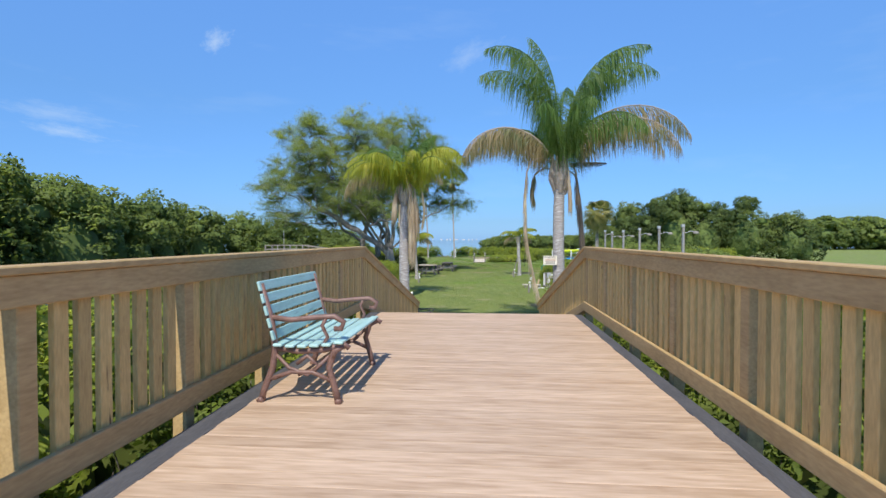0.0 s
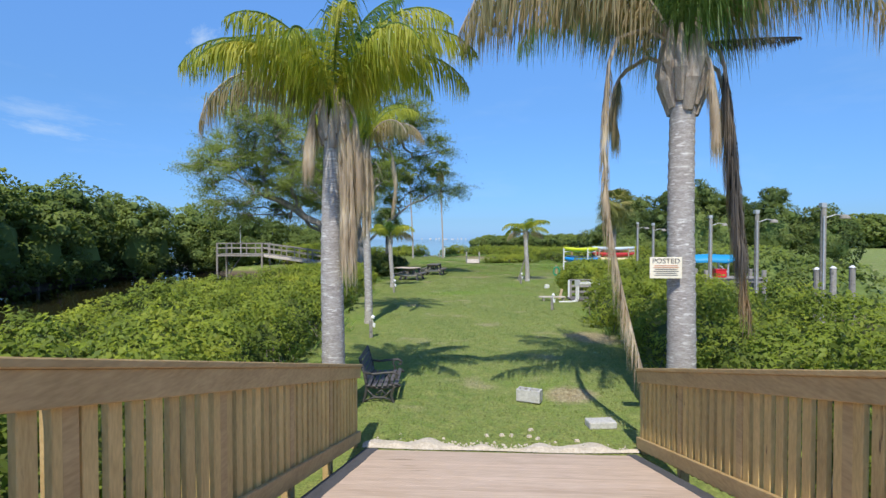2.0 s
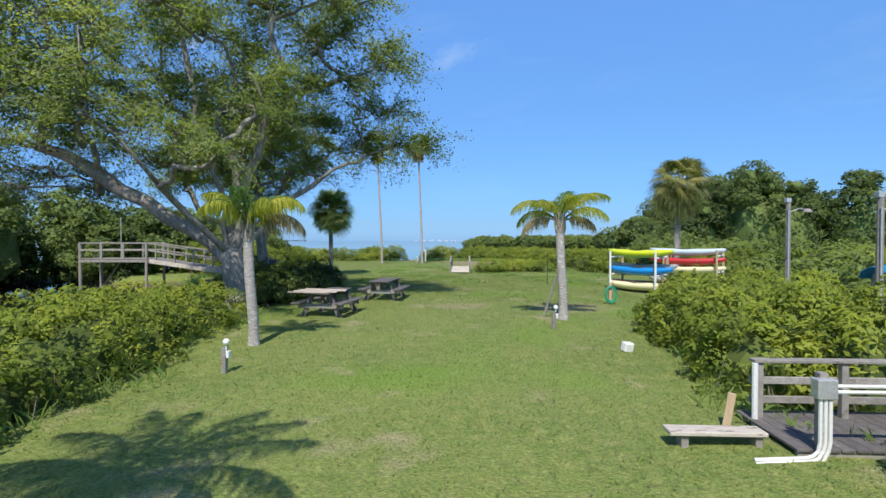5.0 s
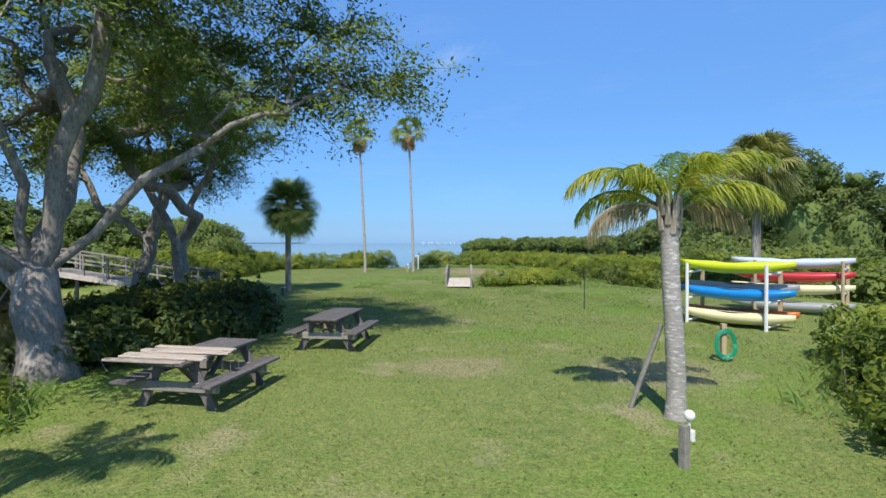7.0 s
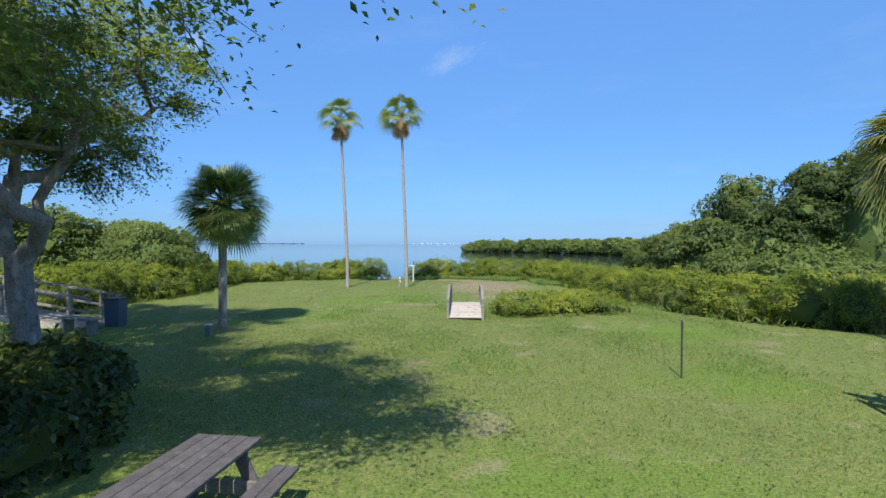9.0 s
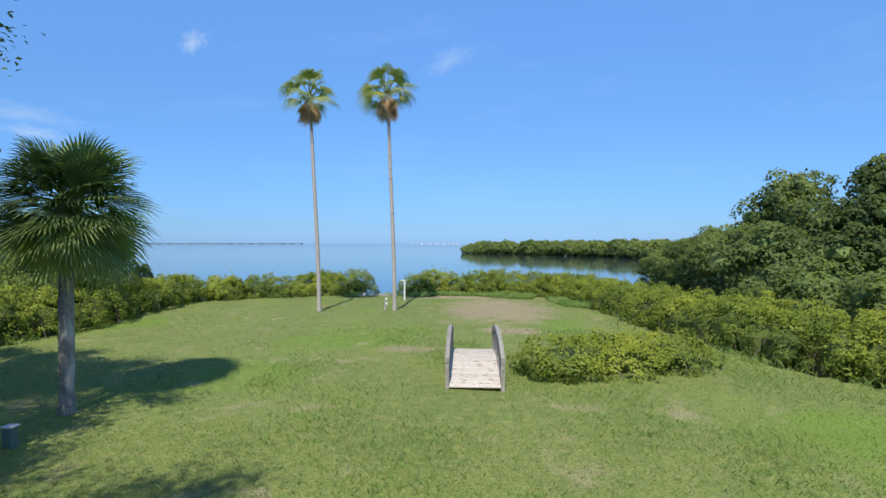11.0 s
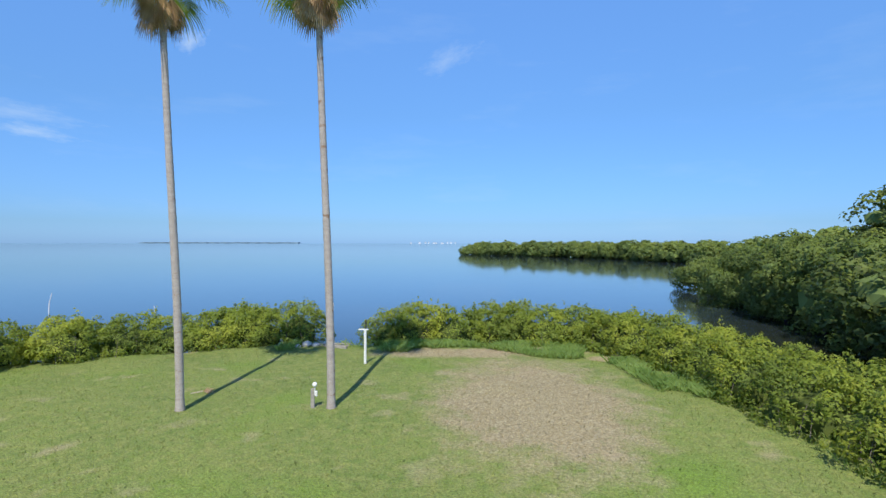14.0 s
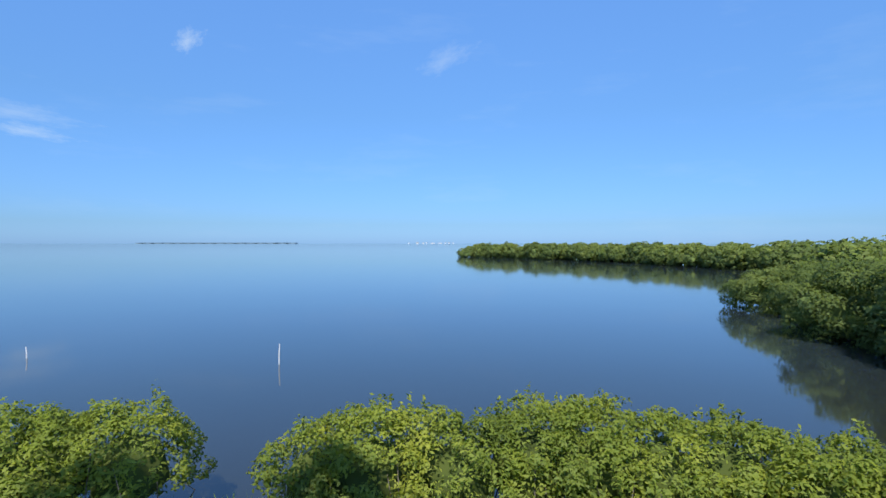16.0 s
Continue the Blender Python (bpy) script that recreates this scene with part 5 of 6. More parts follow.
broad_tree((-10.4, 47.4, -1.45), ((-0.3, 0.1, 6.1), (3.3, 3.4, 3.5), 42), "shade tree with mottled trunk beside the lawn", 73, (-0.3, 0.1, 2.3),
           [[(-1.4, 0.5, 3.8), (-2.2, 0.8, 6.0)], [(0.4, 0.2, 4.2), (1.2, 0.4, 6.2)], [(1.6, -0.4, 4.2), (2.7, -0.6, 4.9)]], 0.105, 1100, 0.02, (0.9, 1.35), 0.26)

# ---------------------------------------------------------------- timber deck, ramp and railings
CREST, FOOT_Y, FOOT_Z = 6.82, 13.75, -1.74
SLOPE = FOOT_Z / (FOOT_Y - CREST)
DX0, DX1 = -1.98, 1.12
PITCH_Y = 0.146


def walk_z(y):
    return 0.0 if y <= CREST else (y - CREST) * SLOPE


slope_deg = math.degrees(math.atan(SLOPE))
deck = thing("boardwalk_deck", (0, 0, 0), "raised boardwalk of warm tan timber planks with ramp down to the lawn", "boardwalk", kind="structure")
sh = Shell()
for x in (DX0 + 0.12, -0.46, DX1 - 0.12):
    sh.box((x, -1.0, -0.17), (0.07, 15.6, 0.24))
    c = ((CREST + FOOT_Y) / 2)
    sh.box((x, c, walk_z(c) - 0.18), (0.07, FOOT_Y - CREST, 0.2), Matrix.Rotation(math.atan(SLOPE), 3, "X"))
part("joists", sh, RAILW, deck)
sh = Shell()
for y in (-6.0, -3, 0, 3, 6.5):
    for x in (DX0 + 0.12, DX1 - 0.12):
        sh.tube([(x, y, -3.4), (x, y, -0.28)], 0.12, 8)
part("piles", sh, GREYWOOD, deck)


for x, w in ((DX0 - 0.09, 0.17), (DX1 + 0.07, 0.13)):
    board("edge_board", (w, 15.4, 0.05), EDGE, deck, pose(x, CREST - 7.7, -0.03))
    board("edge_board", (w, (FOOT_Y - CREST) / math.cos(math.atan(SLOPE)), 0.05), EDGE, deck, pose(x, (CREST + FOOT_Y) / 2, FOOT_Z / 2 - 0.03, slope_deg))


def railing(x, out, label):
    """One side: cap, fascia, bottom rail, posts and pickets along the deck and down the ramp."""
    root = thing("railing", (x, 0, 0), label, "railing", "boardwalk railings")
    y0, y1 = -8.6, CREST + 0.05
    ramp_end = FOOT_Y + 0.12
    flat, run = y1 - y0, (ramp_end - CREST) / math.cos(math.atan(SLOPE))
    cf, cr = (y0 + y1) / 2, (CREST + ramp_end) / 2
    rz = walk_z(cr)
    for nm, sx, sz, ox, oz in (("cap_rail", 0.15, 0.038, 0.05, 1.055), ("top_rail", 0.04, 0.14, 0.015, 0.966), ("bottom_rail", 0.04, 0.14, 0.015, 0.13)):
        board(nm, (sx, flat, sz), RAILW, root, pose(out * ox, cf, oz))
        board(nm, (sx, run, sz), RAILW, root, pose(out * ox, cr, rz + oz, slope_deg))
    k, y = 0, CREST + 0.02
    while y > y0:
        board("post", (0.10, 0.10, 1.42), RAILW, root, pose(out * 0.087, y, 0.326))
        y -= 1.23
    for k in range(1, 7):
        y = CREST + k * (ramp_end - CREST - 0.06) / 6
        z = walk_z(y)
        low = max(-2.0, z - 0.55) if k < 5 else float(lawn_z(y)) - 0.15
        board("post", (0.09, 0.09, round(z + 1.02 - low, 2)), RAILW, root, pose(out * 0.082, y, (z + 1.02 + low) / 2))
    y = y0 + 0.1
    while y < ramp_end - 0.06:
        if abs((y - CREST) / 1.23 - round((y - CREST) / 1.23)) > 0.075 or y > CREST:
            z = walk_z(y)
            board("picket", (0.036, 0.084, 0.98), PICKET, root, pose(out * 0.056, y, z + 0.525), "", 0.004)
        y += 0.142
    return root


railing(-2.24, -1, "brown timber boardwalk railing with closely set pickets")
railing(1.29, 1, "brown timber railing with pickets on the canal side")

# ---------------------------------------------------------------- benches


def park_bench(at, turn, slat, iron, label, length=1.24, group=""):
    """Cast-iron ends with arms, slatted seat and back; it faces local +x, its length along y."""
    root = thing("park_bench", at, label, "bench", group, "", turn)
    for y in (-length / 2 + 0.05, length / 2 - 0.05):
        sh = Shell()
        w = 0.022

        def bar(pts, r0=0.02, n=7):
            sh.tube([(px_, y, pz_) for px_, pz_ in pts], r0 * 1.05, n)
        bar([(-0.33, 0.0), (-0.30, 0.10), (-0.24, 0.25), (-0.22, 0.40), (-0.25, 0.60), (-0.33, 0.86)], 0.024)
        bar([(0.25, 0.0), (0.22, 0.12), (0.18, 0.26), (0.22, 0.38), (0.29, 0.42)], 0.024)
        bar([(-0.23, 0.40), (-0.05, 0.37), (0.15, 0.385), (0.29, 0.43), (0.33, 0.40)], 0.02)
        bar([(-0.27, 0.62), (-0.10, 0.60), (0.08, 0.62), (0.22, 0.63), (0.29, 0.59), (0.27, 0.54), (0.22, 0.54)], 0.02)
        bar([(0.12, 0.385), (0.17, 0.48), (0.13, 0.56), (0.16, 0.62)], 0.014)
        bar([(-0.27, 0.16), (-0.10, 0.22), (0.06, 0.22), (0.20, 0.16)], 0.016)
        bar([(-0.23, 0.36), (-0.12, 0.25), (0.02, 0.20), (0.10, 0.27), (0.02, 0.34), (-0.06, 0.28)], 0.013)
        bar([(0.18, 0.34), (0.08, 0.24), (-0.05, 0.20)], 0.013)
        sh.tube([(-0.33, y - 0.03, 0.012), (-0.33, y + 0.03, 0.012)], 0.026, 6)
        sh.tube([(0.25, y - 0.03, 0.012), (0.25, y + 0.03, 0.012)], 0.026, 6)
        part("end_frame", sh.mesh("end_frame", True), iron, root, "ornate brown cast-iron bench end")
    sh = Shell()
    sh.tube([(-0.02, -length / 2 + 0.05, 0.21), (-0.02, length / 2 - 0.05, 0.21)], 0.011, 6)
    part("tie_rod", sh, iron, root)
    for k in range(6):
        x = -0.19 + 0.09 * k
        z = 0.412 + 0.012 * abs(k - 1.5) / 2 + (0.012 if k == 5 else 0)
        board("seat_slat", (0.068, length, 0.022), slat, root, pose(x, 0, z, 0, 0, 0))
    for k in range(5):
        z = 0.49 + 0.089 * k
        x = -0.215 - 0.024 * k - 0.012
        board("back_slat", (0.022, length, 0.072), slat, root, pose(x, 0, z, 0, -15, 0))
    return root


park_bench((-1.585, 2.79, 0.0), 0, SLAT, IRON, "pale turquoise slatted bench with brown cast-iron ends on the deck")
park_bench((-2.32, 15.98, float(lawn_z(16.3)) - 0.12), 4, OLDSLAT, DARKMETAL, "old dark slatted bench with iron ends on the lawn", 1.0)

# ---------------------------------------------------------------- ramp foot: blocks and shells
r5 = np.random.default_rng(5)
sh = Shell()
for k in range(420):
    x, y = r5.uniform(-2.1, 1.2), FOOT_Y + 0.04 + abs(r5.normal(0, 0.13))
    s = r5.uniform(0.012, 0.032)
    sh.box((x, y, float(ground_z(x, y)) + s * 0.2), (s, s * 1.3, s * 0.7), Matrix.Rotation(r5.uniform(0, 3), 3, "Z"), 0.6)
xs = np.linspace(-2.2, 1.3, 90)
prof = ((0.0, 0.015), (0.07, 0.04), (0.16, 0.03), (0.27, -0.03))
vs = [(x, FOOT_Y + 0.015 + dy * (1 + 0.5 * math.sin(3.1 * x) + 0.4 * math.sin(9 * x + 1)), float(ground_z(x, FOOT_Y + dy)) + dz + (0.012 * math.sin(17 * x) if 0 < dy < 0.2 else 0)) for x in xs for dy, dz in prof]
sh.add(vs, [(4 * i + j, 4 * i + 4 + j, 4 * i + 5 + j, 4 * i + 1 + j) for i in range(89) for j in range(3)])
for k in range(9):
    x = r5.uniform(-0.8, 0.7)
    sh.box((x, FOOT_Y + 0.45 + r5.normal(0, 0.2), float(ground_z(x, FOOT_Y + 0.4)) + 0.01), (0.07, 0.05, 0.03), Matrix.Rotation(r5.uniform(0, 3), 3, "Z"), 0.7)
shells = thing("shell_gravel", (0, 0, 0), "scattered pale shell and gravel at the ramp foot", "gravel", kind="stuff")
part("pieces", sh, SHELL, shells)


def hollow_block(at, turn):
    root = thing("concrete_block", at, "grey hollow concrete block lying in the grass", "concrete block", "", "", turn)
    sh = Shell()
    for y in (-0.18, 0.0, 0.18):
        sh.box((0, y, 0.1), (0.19, 0.035, 0.19))
    for x in (-0.08, 0.08):
        sh.box((x, 0, 0.1), (0.032, 0.395, 0.189))
    part("body", sh, CONCRETE, root)
    return root


hollow_block((0.16, 15.85, float(lawn_z(15.8)) - 0.01), 68)
slab = thing("paving_block", (1.06, 14.75, float(lawn_z(14.7))), "flat pale concrete paving block in the grass", "paving block", "", "", 8)
board("block", (0.40, 0.22, 0.10), CONCRETE, slab, pose(0, 0, 0.04), "", 0.012)

# no-trespass notice on the tall palm
sign = thing("notice_sign", (1.665, 13.955, 0.565), "cream notice sign with black lettering fixed to the palm", "sign")
board("panel", (0.40, 0.012, 0.27), SIGN, sign, pose(0, 0, 0))


def lettering(text, size, at, parent, material, wide=1.0):
    cu = bpy.data.curves.new("lettering", "FONT")
    cu.body, cu.size, cu.align_x, cu.align_y, cu.extrude = text, size, "CENTER", "CENTER", 0.0012
    cu.materials.append(material)
    ob = new("lettering", cu)
    ob.parent = parent
    ob.matrix_basis = pose(*at, 90, 0, 0) @ Matrix.Diagonal((wide, 1, 1, 1))
    return ob


lettering("POSTED", 0.088, (0, -0.0085, 0.085), sign, INK, 1.08)
for k, (w, z) in enumerate(((0.25, 0.028), (0.27, 0.004), (0.24, -0.02), (0.27, -0.044), (0.22, -0.068), (0.25, -0.092))):
    s = Shell()
    s.box((0, -0.0085, z), (w * 1.15, 0.004, 0.008))
    part("text_bar", s, REDINK if k < 2 else INK, sign)

# ---------------------------------------------------------------- bollard lamps


def bollard(at, turn, label="weathered short post with white globe lamp and outlet box"):
    root = thing("bollard_lamp", at, label, "garden lamp", "garden bollards", "", turn)
    board("post", (0.085, 0.085, 0.50), GREYWOOD, root, pose(0, 0, 0.20))
    s = Shell()
    s.tube([(0.05, -0.02, 0.30), (0.05, -0.02, 0.50)], 0.014, 8)
    part("riser", s, WHITE, root)
    bm = bmesh.new()
    bmesh.ops.create_uvsphere(bm, u_segments=14, v_segments=9, radius=0.058)
    me = bpy.data.meshes.new("globe")
    bm.to_mesh(me)
    bm.free()
    me.polygons.foreach_set("use_smooth", [True] * len(me.polygons))
    part("globe", me, GLOBE, root, "", pose(0.05, -0.02, 0.545))
    board("outlet_box", (0.05, 0.08, 0.12), WHITE, root, pose(0.085, -0.01, 0.33))
    return root


for x, y, a in ((-3.53, 20.9, 20), (-4.46, 30.85, -10), (1.80, 35.15, 30), (2.08, 25.97, -30), (-4.78, 66.9, 10)):
    bollard((x, y, float(ground_z(x, y))), a)
ub = thing("utility_pedestal", (-8.14, 50.85, float(ground_z(-8.14, 50.85))), "small grey-green utility pedestal in the grass", "utility box")
board("body", (0.16, 0.14, 0.34), plain("pedestal_green", (0.10, 0.15, 0.13), 0.6), ub, pose(0, 0, 0.15), "", 0.015)
board("cap", (0.19, 0.17, 0.03), GREYMETAL, ub, pose(0, 0, 0.33), "", 0.008)
s = thing("utility_cube", (2.85, 32.7, float(ground_z(2.85, 32.7))), "small white plastic utility box on the grass", "utility box")
board("box", (0.20, 0.16, 0.19), WHITE, s, pose(0, 0, 0.09, 8, 6, 20), "", 0.02)

# ---------------------------------------------------------------- small landing on the canal side
landing = thing("timber_landing", (3.2, 28.2, 0), "small grey timber landing with rails over the canal bank", "landing")
for k in range(14):
    board("plank", (0.145, 1.25, 0.035), DARKWOOD, landing, pose(0.0 + 0.152 * k, 0.32, -1.50))
s = Shell()
for y in (-0.35, 0.65):
    s.box((1.05, y + 0.1, -1.61), (2.2, 0.06, 0.18))
for x in (0.5, 2.0):
    for y in (-0.35, 0.65):
        s.tube([(x, y, -3.2), (x, y, -1.6)], 0.07, 8)
part("frame", s, GREYWOOD, landing)
for x, y in ((0.08, 0.70), (1.1, 0.70), (2.1, 0.70), (2.1, -0.40)):
    board("post", (0.085, 0.085, 0.92), GREYWOOD, landing, pose(x, y, -1.25))
for z, y in ((-0.78, 0.70), (-1.04, 0.75), (-1.28, 0.75)):
    board("rail", (2.2, 0.14 if z > -0.8 else 0.04, 0.04 if z > -0.8 else 0.09), GREYWOOD, landing, pose(1.1, y, z))
s = Shell()
s.tube([(0.0, 0.63, -1.58), (0.0, 0.63, -0.8)], 0.035, 10)
part("white_pipe", s, WHITE, landing, "white plastic pipe")
step_plank = thing("plank_step", (2.42, 28.2, float(lawn_z(28.2))), "bleached plank lying as a step onto the landing", "plank")
board("plank", (1.05, 0.24, 0.05), PALEWOOD, step_plank, pose(0, 0, 0.17), "", 0.01)
for x in (-0.35, 0.45):
    board("leg", (0.08, 0.16, 0.20), GREYWOOD, step_plank, pose(x, 0, 0.06))
s = thing("loose_board", (2.85, 28.75, float(lawn_z(28.7))), "short raw board leaning against the landing post", "board")
board("board", (0.10, 0.025, 0.46), TANWOOD, s, pose(0, 0, 0.2, -8, 14, 0))
conduit = thing("conduit_box", (3.35, 27.83, -0.10), "grey junction box with bent white conduits beside the landing", "junction box")
board("box", (0.20, 0.12, 0.20), GREYMETAL, conduit, pose(0, 0, -0.72))
for k, dx in enumerate((-0.05, 0.0, 0.05)):
    s = Shell()
    s.tube([(dx, -0.02, -0.8), (dx, -0.02, -1.28), (dx - 0.02, -0.02, -1.37), (dx - 0.07, -0.02, -1.42 - 0.03 * k), (dx - 0.14, -0.02, -1.44 - 0.03 * k), (-0.72, -0.04 - 0.03 * k, -1.46 - 0.03 * k)], 0.02, 8)
    part("conduit", s, WHITE, conduit)
for k in range(2):
    s = Shell()
    s.tube([(0.1, -0.02, -0.69 - 0.06 * k), (1.2, -0.02, -0.69 - 0.06 * k)], 0.02, 8)
    part("conduit", s, WHITE, conduit)
board("post", (0.09, 0.09, 1.1), GREYWOOD, conduit, pose(0.02, 0.075, -1.12))

# ---------------------------------------------------------------- light poles along the canal


def light_pole(at, h):
    root = thing("light_pole", at, "grey weathered timber pole with side-arm lamp beside the canal", "light pole", "canal light poles")
    s = Shell()
    s.tube([(0, 0, -1.2), (0, 0, h * 0.5), (0.01, 0, h)], [0.075, 0.07, 0.062], 12)
    part("pole", s, GREYWOOD, root)
    s = Shell()
    s.tube([(-0.03, -0.075, -0.5), (-0.03, -0.08, h - 0.3)], 0.018, 6)
    part("conduit", s, GREYMETAL, root)
    board("cap_box", (0.13, 0.13, 0.12), GREYMETAL, root, pose(-0.01, 0, h - 0.03))
    s = Shell()
    s.tube([(0.05, 0, h - 0.35), (0.30, 0, h - 0.26), (0.45, 0, h - 0.28)], 0.014, 6)
    part("arm", s, GREYMETAL, root)
    s = Shell()
    s.tube([(0.52, 0, h - 0.26), (0.52, 0, h - 0.30), (0.52, 0, h - 0.36)], [0.04, 0.10, 0.12], 12)
    part("shade", s, GREYWOOD, root)
    return root


for x, y, top in ((8.09, 27.0, 1.78), (8.08, 30.2, 1.71), (8.2, 33.4, 1.69), (8.6, 37.1, 1.86), (8.0, 20.7, 1.8), (8.05, 23.8, 1.8)):
    light_pole((x, y, -1.9), top + 1.9)

BLUETARP = plain("blue_tarp", (0.02, 0.27, 0.52), 0.45)


def boat_cover(at, length, turn):
    root = thing("boat_lift_cover", at, "bright blue fabric cover on a boat lift frame", "boat cover", "", "", turn)
    s = Shell()
    n, prof = 10, [(-0.75, -0.22), (-0.6, 0.02), (-0.25, 0.17), (0, 0.2), (0.25, 0.17), (0.6, 0.02), (0.75, -0.22)]
    for i in range(n + 1):
        x = -length / 2 + length * i / n
        k = 1 - 0.25 * max(0, abs(2 * i / n - 1) - 0.7) / 0.3
        for y, z in prof:
            s.v.append((x, y * k, z * k + 0.02 * math.sin(5 * x)))
    m = len(prof)
    for i in range(n):
        for j in range(m - 1):
            a = i * m + j
            s.f.append((a, a + 1, a + m + 1, a + m))
    me = s.mesh("cover", True)
    ob = part("cover", me, BLUETARP, root)
    md = ob.modifiers.new("thickness", "SOLIDIFY")
    md.thickness = 0.015
    for x in (-length * 0.36, length * 0.36):
        for y in (-0.62, 0.62):
            s = Shell()
            s.tube([(x, y, -3.2), (x, y, -0.05)], 0.05, 8)
            part("leg", s, GREYMETAL, root)
            s = Shell()
            s.tube([(x, y, -0.75), (x + (0.7 if x < 0 else -0.7), y, -0.1)], 0.022, 6)
            part("brace", s, WHITE, root)
    return root


boat_cover((11.7, 36.0, -0.12), 3.1, -4)


# ---------------------------------------------------------------- canal: moored skiff and pilings
skiff = thing("white_skiff", (9.3, 16.2, WATER_Z), "small white moored motor boat behind the hedge", "boat")
s = Shell()
n, m = 12, 9
for i in range(n + 1):
    u = i / n
    k = (1 - max(0, (u - 0.55) / 0.45) ** 2.2) if u > 0.55 else 1.0
    k = max(k, 0.03)
    for j in range(m):
        a = math.pi * j / (m - 1)
        s.v.append((math.cos(a) * 0.95 * k, -2.4 + 4.8 * u, 1.55 + 0.25 * u - math.sin(a) ** 0.6 * (1.7 + 0.1 * k)))
for i in range(n):
    for j in range(m - 1):
        a = i * m + j
        s.f.append((a, a + m, a + m + 1, a + 1))
s.f.append(tuple(range(m)))
hull = part("hull", s.mesh("hull", True), WHITE, skiff)
hull.modifiers.new("thickness", "SOLIDIFY").thickness = 0.05
s = Shell()
s.box((0, -0.4, 1.55), (0.7, 0.6, 1.0), None, 0.8)
part("console", s, WHITE, skiff)
s = Shell()
s.box((0, -2.55, 1.5), (0.36, 0.4, 0.7), None, 0.8)
part("outboard_motor", s, GREYMETAL, skiff)
for x, y in ((11.4, 26.2), (12.5, 27.0), (13.6, 27.6), (10.9, 21.0), (12.6, 22.5)):
    q = thing("mooring_pile", (x, y, WATER_Z), "short grey timber mooring pile in the canal", "mooring pile", "mooring piles")
    s = Shell()
    s.tube([(0, 0, -0.8), (0.02, 0, 1.2), (0.02, 0, 2.45)], [0.11, 0.11, 0.10], 10)
    part("pile", s, GREYWOOD, q)
    s = Shell()
    s.tube([(0.02, 0, 2.44), (0.02, 0, 2.52)], [0.12, 0.03], 10)
    part("cap", s, WHITE, q)

# small dock on the canal with a crate on it
dock = thing("canal_dock", (9.5, 28.5, 0), "small grey timber dock standing in the canal", "dock")
for k in range(16):
    board("plank", (0.145, 1.2, 0.035), GREYWOOD, dock, pose(-1.15 + 0.152 * k, 0, -0.62))
for y in (-0.5, 0.5):
    board("beam", (2.45, 0.06, 0.16), GREYWOOD, dock, pose(0, y, -0.72))
    for x in (-1.1, 1.1):
        s = Shell()
        s.tube([(x, y, -3.3), (x, y, -0.3)], 0.085, 9)
        part("pile", s, GREYWOOD, dock)
crate = thing("red_crate", (9.0, 28.2, -0.602), "bright red plastic crate standing on the canal dock", "crate")
board("body", (0.42, 0.32, 0.30), plain("crate_red", (0.62, 0.02, 0.025), 0.4), crate, pose(0, 0, 0.15), "", 0.02)
board("lid", (0.45, 0.35, 0.045), plain("crate_lid_red", (0.55, 0.02, 0.02), 0.4), crate, pose(0, 0, 0.315), "", 0.012)

# ---------------------------------------------------------------- kayaks and their racks
def kayak(at, turn, length, width, colour, label, tilt=0):
    root = thing("kayak", at, label, "kayak", "kayaks on the racks", "", turn)
    root.matrix_basis = pose(*at, tilt, 0, turn)
    s = Shell()
    n, m = 18, 12
    for i in range(n + 1):
        u = -1 + 2 * i / n
        k = max(0.04, (1 - abs(u) ** 2.6)) ** 0.75
        rise = 0.10 * abs(u) ** 2.5
        for j in range(m):
            a = 2 * math.pi * j / m
            y, z = math.cos(a) * width / 2 * k, math.sin(a)
            z = z * (0.21 if z < 0 else 0.12) * (0.35 + 0.65 * k)
            s.v.append((u * length / 2, y, z + rise))
    for i in range(n):
        for j in range(m):
            a, b = i * m + j, i * m + (j + 1) % m
            s.f.append((a, b, b + m, a + m))
    s.f.append(tuple(reversed(range(m))))
    s.f.append(tuple(n * m + j for j in range(m)))
    part("hull", s.mesh("hull", True), colour, root)
    s = Shell()
    pts = []
    for k in range(15):
        a = 2 * math.pi * k / 14
        pts.append((-0.05 + 0.38 * math.cos(a), width * 0.30 * math.sin(a), 0.105))
    s.tube(pts, 0.02, 6, False)
    part("cockpit_rim", s, DARKMETAL, root)
    return root


LIME, SKYB, CREAM = plain("lime_plastic", (0.62, 0.70, 0.03)), plain("blue_plastic", (0.01, 0.24, 0.66)), plain("cream_plastic", (0.78, 0.70, 0.42))
ORANGE, RED, PALEBLUE, GREYPL = plain("orange_plastic", (0.62, 0.16, 0.04)), plain("red_plastic", (0.55, 0.04, 0.05)), plain("pale_blue_plastic", (0.55, 0.63, 0.72)), plain("grey_plastic", (0.34, 0.34, 0.34))
LEVELS = (0.06, 0.68, 1.40)


def kayak_rack(at, turn, span, label, pipe=True):
    """Uprights in front, white pipe or timber, timber posts behind, with three sloping arms each."""
    root = thing("kayak_rack", at, label, "kayak rack", "kayak racks", "", turn)
    for x in (0, span):
        s = Shell()
        s.tube([(x, 0, -0.05), (x, 0, 1.66)], 0.045, 10)
        part("upright", s, WHITE if pipe else TANWOOD, root, "white plastic pipe upright" if pipe else "raw timber upright")
        board("post", (0.09, 0.09, 1.65), TANWOOD, root, pose(x + 0.12, 0.85, 0.78))
        for z in LEVELS:
            s = Shell()
            s.tube([(x, 0, z), (x + 0.12, 0.85, z + 0.03)], 0.035, 8)
            part("arm", s, WHITE, root)
    return root


